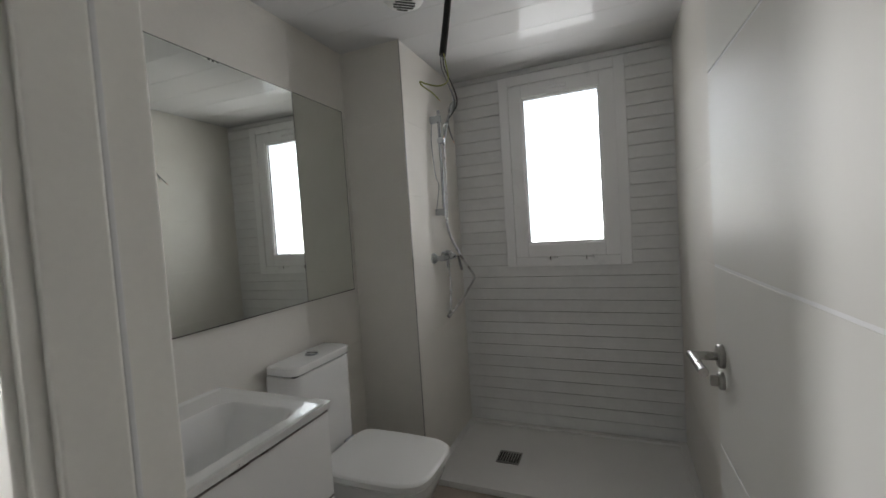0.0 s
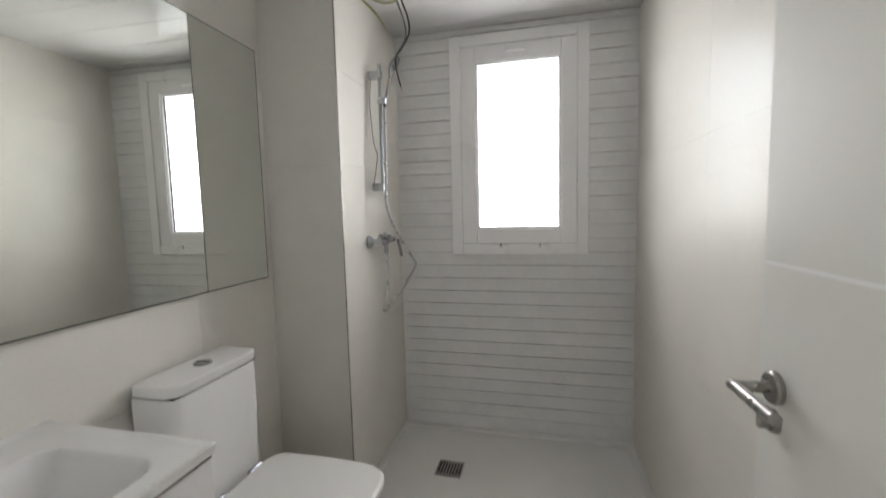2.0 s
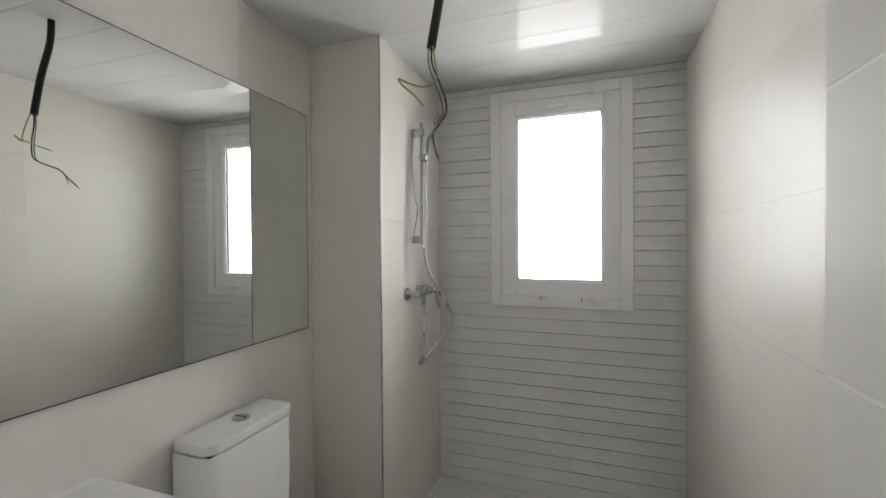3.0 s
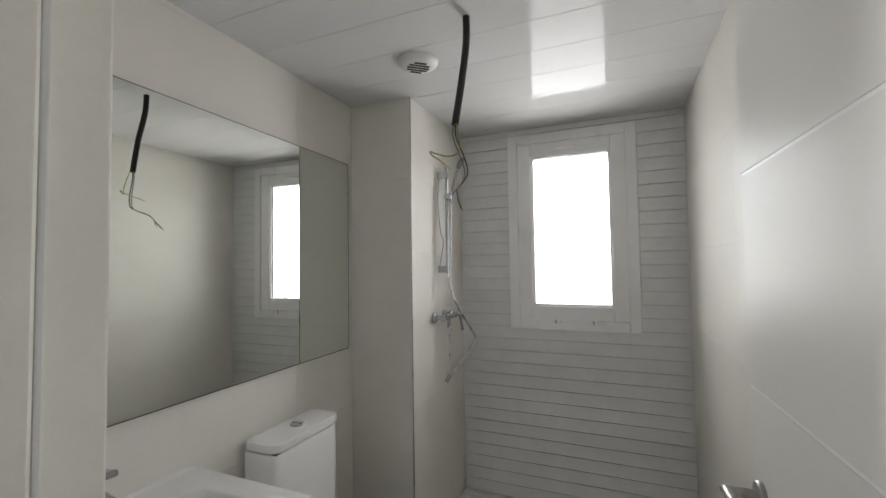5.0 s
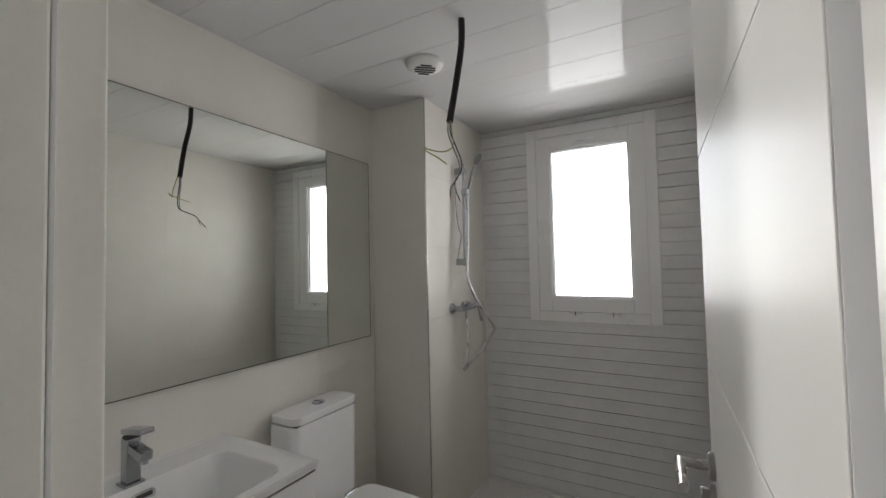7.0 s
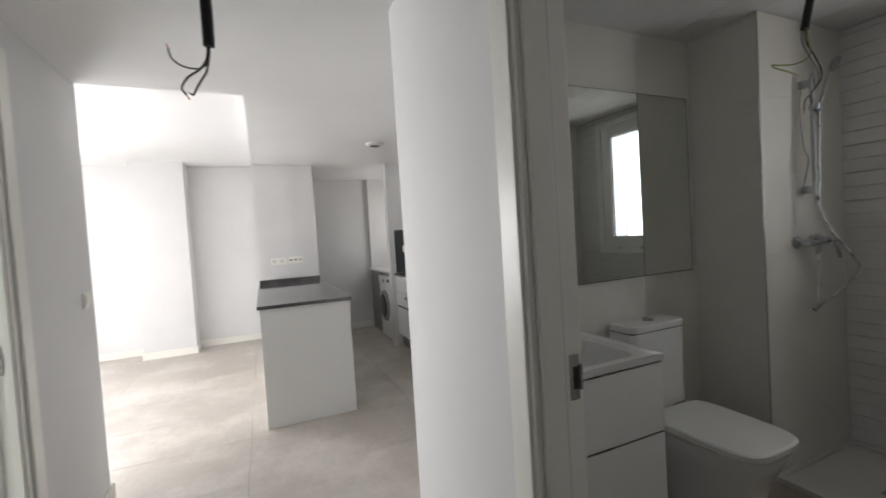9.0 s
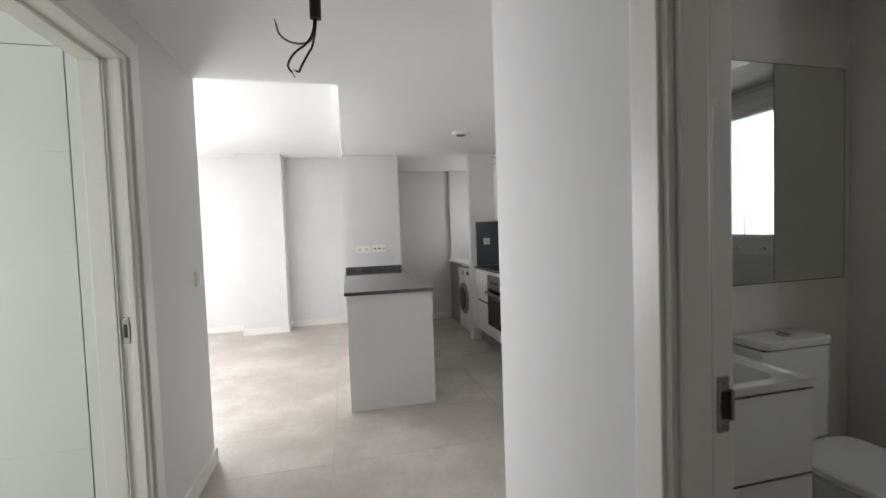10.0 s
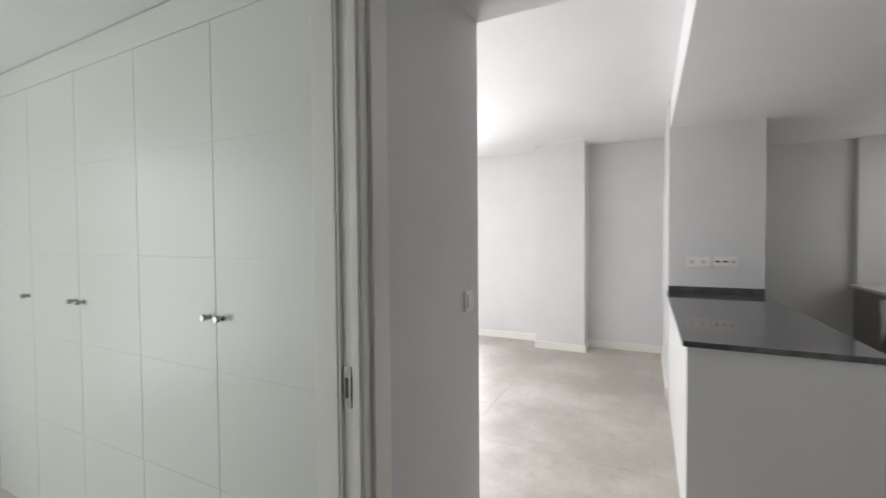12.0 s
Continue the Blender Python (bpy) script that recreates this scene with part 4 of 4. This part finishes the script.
for x, y, rr in ((-3.87, 1.66, 0.08), (-3.87, 1.89, 0.10), (-3.57, 1.78, 0.12)):
    bm = bmesh.new()
    spin(bm, (x, y, 0.9374), (0, 0, 1), [(rr, 0), (rr, 0.0004), (rr - 0.003, 0.0005)], 40)
    part("cooking_zone", bm, DARK, o, "faint ring of a cooking zone")
o = thing("splashback", -2.8, 2.04, 0.94, "dark grey splashback panels behind the worktop", "splashback")
part("back_panel", B(-4.489, -1.092, 2.038, 2.049, 0.934, 1.50), SPLASH, o)
part("side_panel", B(-4.490, -4.481, 1.468, 2.037, 0.934, 1.482), SPLASH, o, bevel=0.001)

UF = 1.72


def wall_unit(x0, x1, z0, z1, label, mat=CABINET):
    o = thing("wall_cabinet", (x0 + x1) / 2, 1.88, z0, label, "cabinet", "kitchen wall units")
    part("body", B(x0 + 0.001, x1 - 0.001, UF + 0.022, 2.037, z0, z1), CABINET, o)
    part("door", B(x0 + 0.0015, x1 - 0.0015, UF, UF + 0.02, z0, z1), mat, o, bevel=0.0015)
    return o


wall_unit(-4.488, -4.07, 1.502, 2.322, "tall white handleless kitchen wall unit")
wall_unit(-4.07, -3.46, 1.53, 2.322, "white wall unit above the extractor hood")
wall_unit(-3.46, -2.86, 1.892, 2.322, "white wall unit above the microwave")
for x0, x1 in ((-2.86, -2.26), (-2.26, -1.66), (-1.66, -1.092)):
    wall_unit(x0, x1, 1.502, 2.322, "glossy white handleless kitchen wall unit", GLOSSFRONT)
o = thing("extractor_hood", -3.765, 1.86, 1.5, "slim grey built-in extractor hood", "extractor hood")
part("body", B(-4.068, -3.462, UF + 0.004, 2.036, 1.496, 1.529), APPLIANCE, o, bevel=0.002)
part("visor", B(-4.066, -3.464, UF - 0.006, UF + 0.004, 1.500, 1.528), APPLIANCE, o, bevel=0.002)
part("lamp_strip", B(-3.95, -3.58, UF + 0.03, UF + 0.06, 1.493, 1.4958), PLASTIC, o, "pale lamp cover")

o = thing("microwave", -3.16, 1.86, 1.5, "built-in steel microwave with dark window and two knobs", "microwave")
part("surround", B(-3.458, -2.862, UF - 0.004, UF + 0.01, 1.505, 1.889), APPLIANCE, o, "steel surround frame", bevel=0.002)
part("cavity", B(-3.44, -2.88, UF + 0.0105, 2.036, 1.506, 1.888), DARK, o)
part("door", B(-3.405, -2.925, UF - 0.016, UF - 0.0045, 1.560, 1.835), APPLIANCE, o, bevel=0.003)
part("vent_slot", B(-3.41, -2.92, UF - 0.0075, UF - 0.0035, 1.838, 1.850), DARK, o)
part("vent_slot", B(-3.41, -2.92, UF - 0.0075, UF - 0.0035, 1.544, 1.556), DARK, o)
part("window", B(-3.35, -3.115, UF - 0.0185, UF - 0.0162, 1.612, 1.788), BLACKGLASS, o, "dark glass window", bevel=0.001)
for z in (1.76, 1.68):
    bm = bmesh.new()
    spin(bm, (-3.01, UF - 0.016, z), (0, -1, 0), [(0.021, 0), (0.020, 0.016), (0.017, 0.020), (0.002, 0.021)], 20)
    part("knob", bm, CHROME, o, smooth=True)
part("button", B(-3.05, -2.97, UF - 0.019, UF - 0.016, 1.585, 1.605), PLINTH, o, bevel=0.001)

# ---- laundry ----
o = thing("laundry_worktop", -5.25, 1.74, 0.905, "pale laundry worktop over the washing machine", "worktop")
part("slab", B(-5.868, -4.592, 1.434, 2.046, 0.905, 0.932), SEAL, o, bevel=0.002)
# Grey colour here stands for the shade under the worktop beside the machine.
part("side_panel", B(-5.868, -5.28, 1.47, 1.49, 0, 0.904), PLINTH, o, "grey sheet for the shaded recess beside the machine")
MX0, MX1, MY = -5.26, -4.64, 1.437
o = thing("washing_machine", -4.94, 1.7, 0, "white front-loading washing machine with dark porthole", "washing machine")
part("body", B(MX0, MX1, MY, 2.0, 0.015, 0.865), PLASTIC, o, bevel=0.006)
part("control_panel", B(MX0 + 0.004, MX1 - 0.004, MY - 0.008, MY, 0.745, 0.858), PLASTIC, o, bevel=0.003)
part("detergent_drawer", B(MX0 + 0.012, MX0 + 0.16, MY - 0.012, MY - 0.008, 0.755, 0.848), PLASTIC, o, bevel=0.002)
part("display", B(MX1 - 0.20, MX1 - 0.09, MY - 0.0105, MY - 0.008, 0.785, 0.83), BLACKGLASS, o, "small dark display")
bm = bmesh.new()
spin(bm, ((MX0 + MX1) / 2 - 0.03, MY - 0.008, 0.80), (0, -1, 0), [(0.026, 0), (0.025, 0.018), (0.002, 0.019)], 20)
part("dial", bm, CHROME, o, smooth=True)
cx = (MX0 + MX1) / 2 - 0.05
bm = bmesh.new()
spin(bm, (cx, MY, 0.45), (0, -1, 0), [(0.215, 0), (0.212, 0.014), (0.20, 0.024), (0.17, 0.030)], 40)
pt = part("porthole_ring", bm, PLINTH, o, "grey porthole ring", smooth=True)
bm = bmesh.new()
spin(bm, (cx, MY - 0.026, 0.45), (0, -1, 0), [(0.17, 0), (0.16, 0.006), (0.12, 0.012), (0.002, 0.014)], 40)
part("porthole_glass", bm, BLACKGLASS, pt, "dark round glass", smooth=True)
for x in (MX0 + 0.05, MX1 - 0.05):
    for y in (MY + 0.05, 1.95):
        bm = bmesh.new()
        spin(bm, (x, y, 0), (0, 0, 1), [(0.02, 0), (0.02, 0.016)], 12)
        part("foot", bm, DARK, o)

# ---- pieces of walls and floors ----
MESHES = {}


def piece(name, parent, mat, x0, x1, y0, y1, z0, z1, bevel=0.0012):
    key = (name, mat.name, round(x1 - x0, 4), round(y1 - y0, 4), round(z1 - z0, 4))
    if key not in MESHES:
        bm = bmesh.new()
        box(bm, -(x1 - x0) / 2, (x1 - x0) / 2, -(y1 - y0) / 2, (y1 - y0) / 2, -(z1 - z0) / 2, (z1 - z0) / 2)
        MESHES[key] = finish(bm, name, mat, 0.0005 if mat is TILE else bevel, segments=1)
    ob = new(name, MESHES[key])
    ob.location = ((x0 + x1) / 2, (y0 + y1) / 2, (z0 + z1) / 2)
    ob.parent = parent
    return ob


def spans(lo, hi, step, start):
    """Cuts lo..hi at start + n * step."""
    cuts = [lo]
    n = math.ceil((lo + 0.02 - start) / step)
    while start + n * step < hi - 0.02:
        if start + n * step > lo + 0.02:
            cuts.append(start + n * step)
        n += 1
    cuts.append(hi)
    return list(zip(cuts, cuts[1:]))


G = 0.0003
TH = 0.3955
for za, zb in spans(0.0, HB, TH, 0.0):
    for a, b in spans(0.60, 3.019, 0.9, 2.045):
        piece("tile", BW["right"], TILE, 0.69, 0.70, a + G, b - G, za + G, zb - G)
    for a, b in spans(0.60, 2.254, 0.9, 1.82):
        piece("tile", BW["left"], TILE, -1.03, -1.02, a + G, b - G, za + G, zb - G)
    piece("tile", BW["pier"], TILE, -1.019 + G, -0.656, 2.245, 2.255, za + G, zb - G)
    for a, b in spans(2.256, 3.019, 0.9, 2.945):
        piece("tile", BW["pier"], TILE, -0.665, -0.655, a + G, b - G, za + G, zb - G)
slab("trim_pier", [(-0.6555, -0.652, 2.2425, 2.2475, 0.03, HB)], STEEL, "thin metal corner trim of the pier", "trim")


def relief_strip(parent, x0, x1, z0, z1, seed):
    """A long relief tile strip: its face swells and its lower edge waves a little."""
    rnd = random.Random(seed)
    bm = bmesh.new()
    n = max(4, int((x1 - x0) / 0.06))
    ph, amp = rnd.uniform(0, 6.3), rnd.uniform(0.0002, 0.0010)
    cols = []
    for i in range(n + 1):
        x = x0 + (x1 - x0) * i / n
        wv = amp * math.sin(ph + 7 * x) + 0.6 * amp * math.sin(2.1 * ph + 17 * x)
        dep = 0.0016 * (0.6 + 0.4 * math.sin(ph * 1.7 + 5 * x))
        cols.append([bm.verts.new(p) for p in ((x, 3.0195, z0), (x, 3.0105 - dep, z0 + 0.0012 + max(wv, -0.0006)), (x, 3.0105 - dep * 0.35, (z0 + z1) / 2),
                                               (x, 3.0125, z1 - 0.0030), (x, 3.0195, z1 - 0.0024))])
    for a, b in zip(cols, cols[1:]):
        for k2 in range(4):
            bm.faces.new((a[k2], b[k2], b[k2 + 1], a[k2 + 1]))
    for c in (cols[0], cols[-1]):
        bm.faces.new(c)
    ob = new("tile_strip", finish(bm, "tile_strip", RELIEF))
    ob.parent = parent
    return ob


SH = 0.0775
for i in range(31):
    z0, z1 = 0.034 + i * SH, min(0.034 + (i + 1) * SH, HB)
    if z1 - z0 < 0.01:
        continue
    if z1 < 1.112 or z0 > 2.35:
        relief_strip(BW["window"], -0.655, 0.69, z0, z1, i)
    elif z0 < 1.112 or z1 > 2.35:
        relief_strip(BW["window"], -0.655, -0.27, z0, z1, i)
        relief_strip(BW["window"], 0.385, 0.69, z0, z1, i + 50)
        relief_strip(BW["window"], -0.27, 0.385, z0 if z0 < 1.112 else 2.35, 1.112 if z0 < 1.112 else z1, i + 90)
    else:
        relief_strip(BW["window"], -0.655, -0.2705, z0, z1, i)
        relief_strip(BW["window"], 0.3855, 0.69, z0, z1, i + 50)

G = 0.001
for a, b in spans(-1.02, 0.69, 0.61, 0.247):
    for c, e in spans(0.54, 2.256, 0.61, 1.831):
        piece("tile", BFLOOR, BATHFLOOR, a + G, b - G, c + G, e - G, -0.012, 0.0)
for a, b in spans(-6.17, 1.7, 0.61, -2.66):
    for c, e in spans(-4.85, 2.05, 1.22, -0.25):
        if a > -1.09 - 0.01 and c > 0.5:
            continue
        if a > -1.1 and e > 0.54:
            e = 0.54
        piece("tile", FLOOR, FLOORTILE, a + G, b - G, c + G, e - G, -0.012, 0.0)
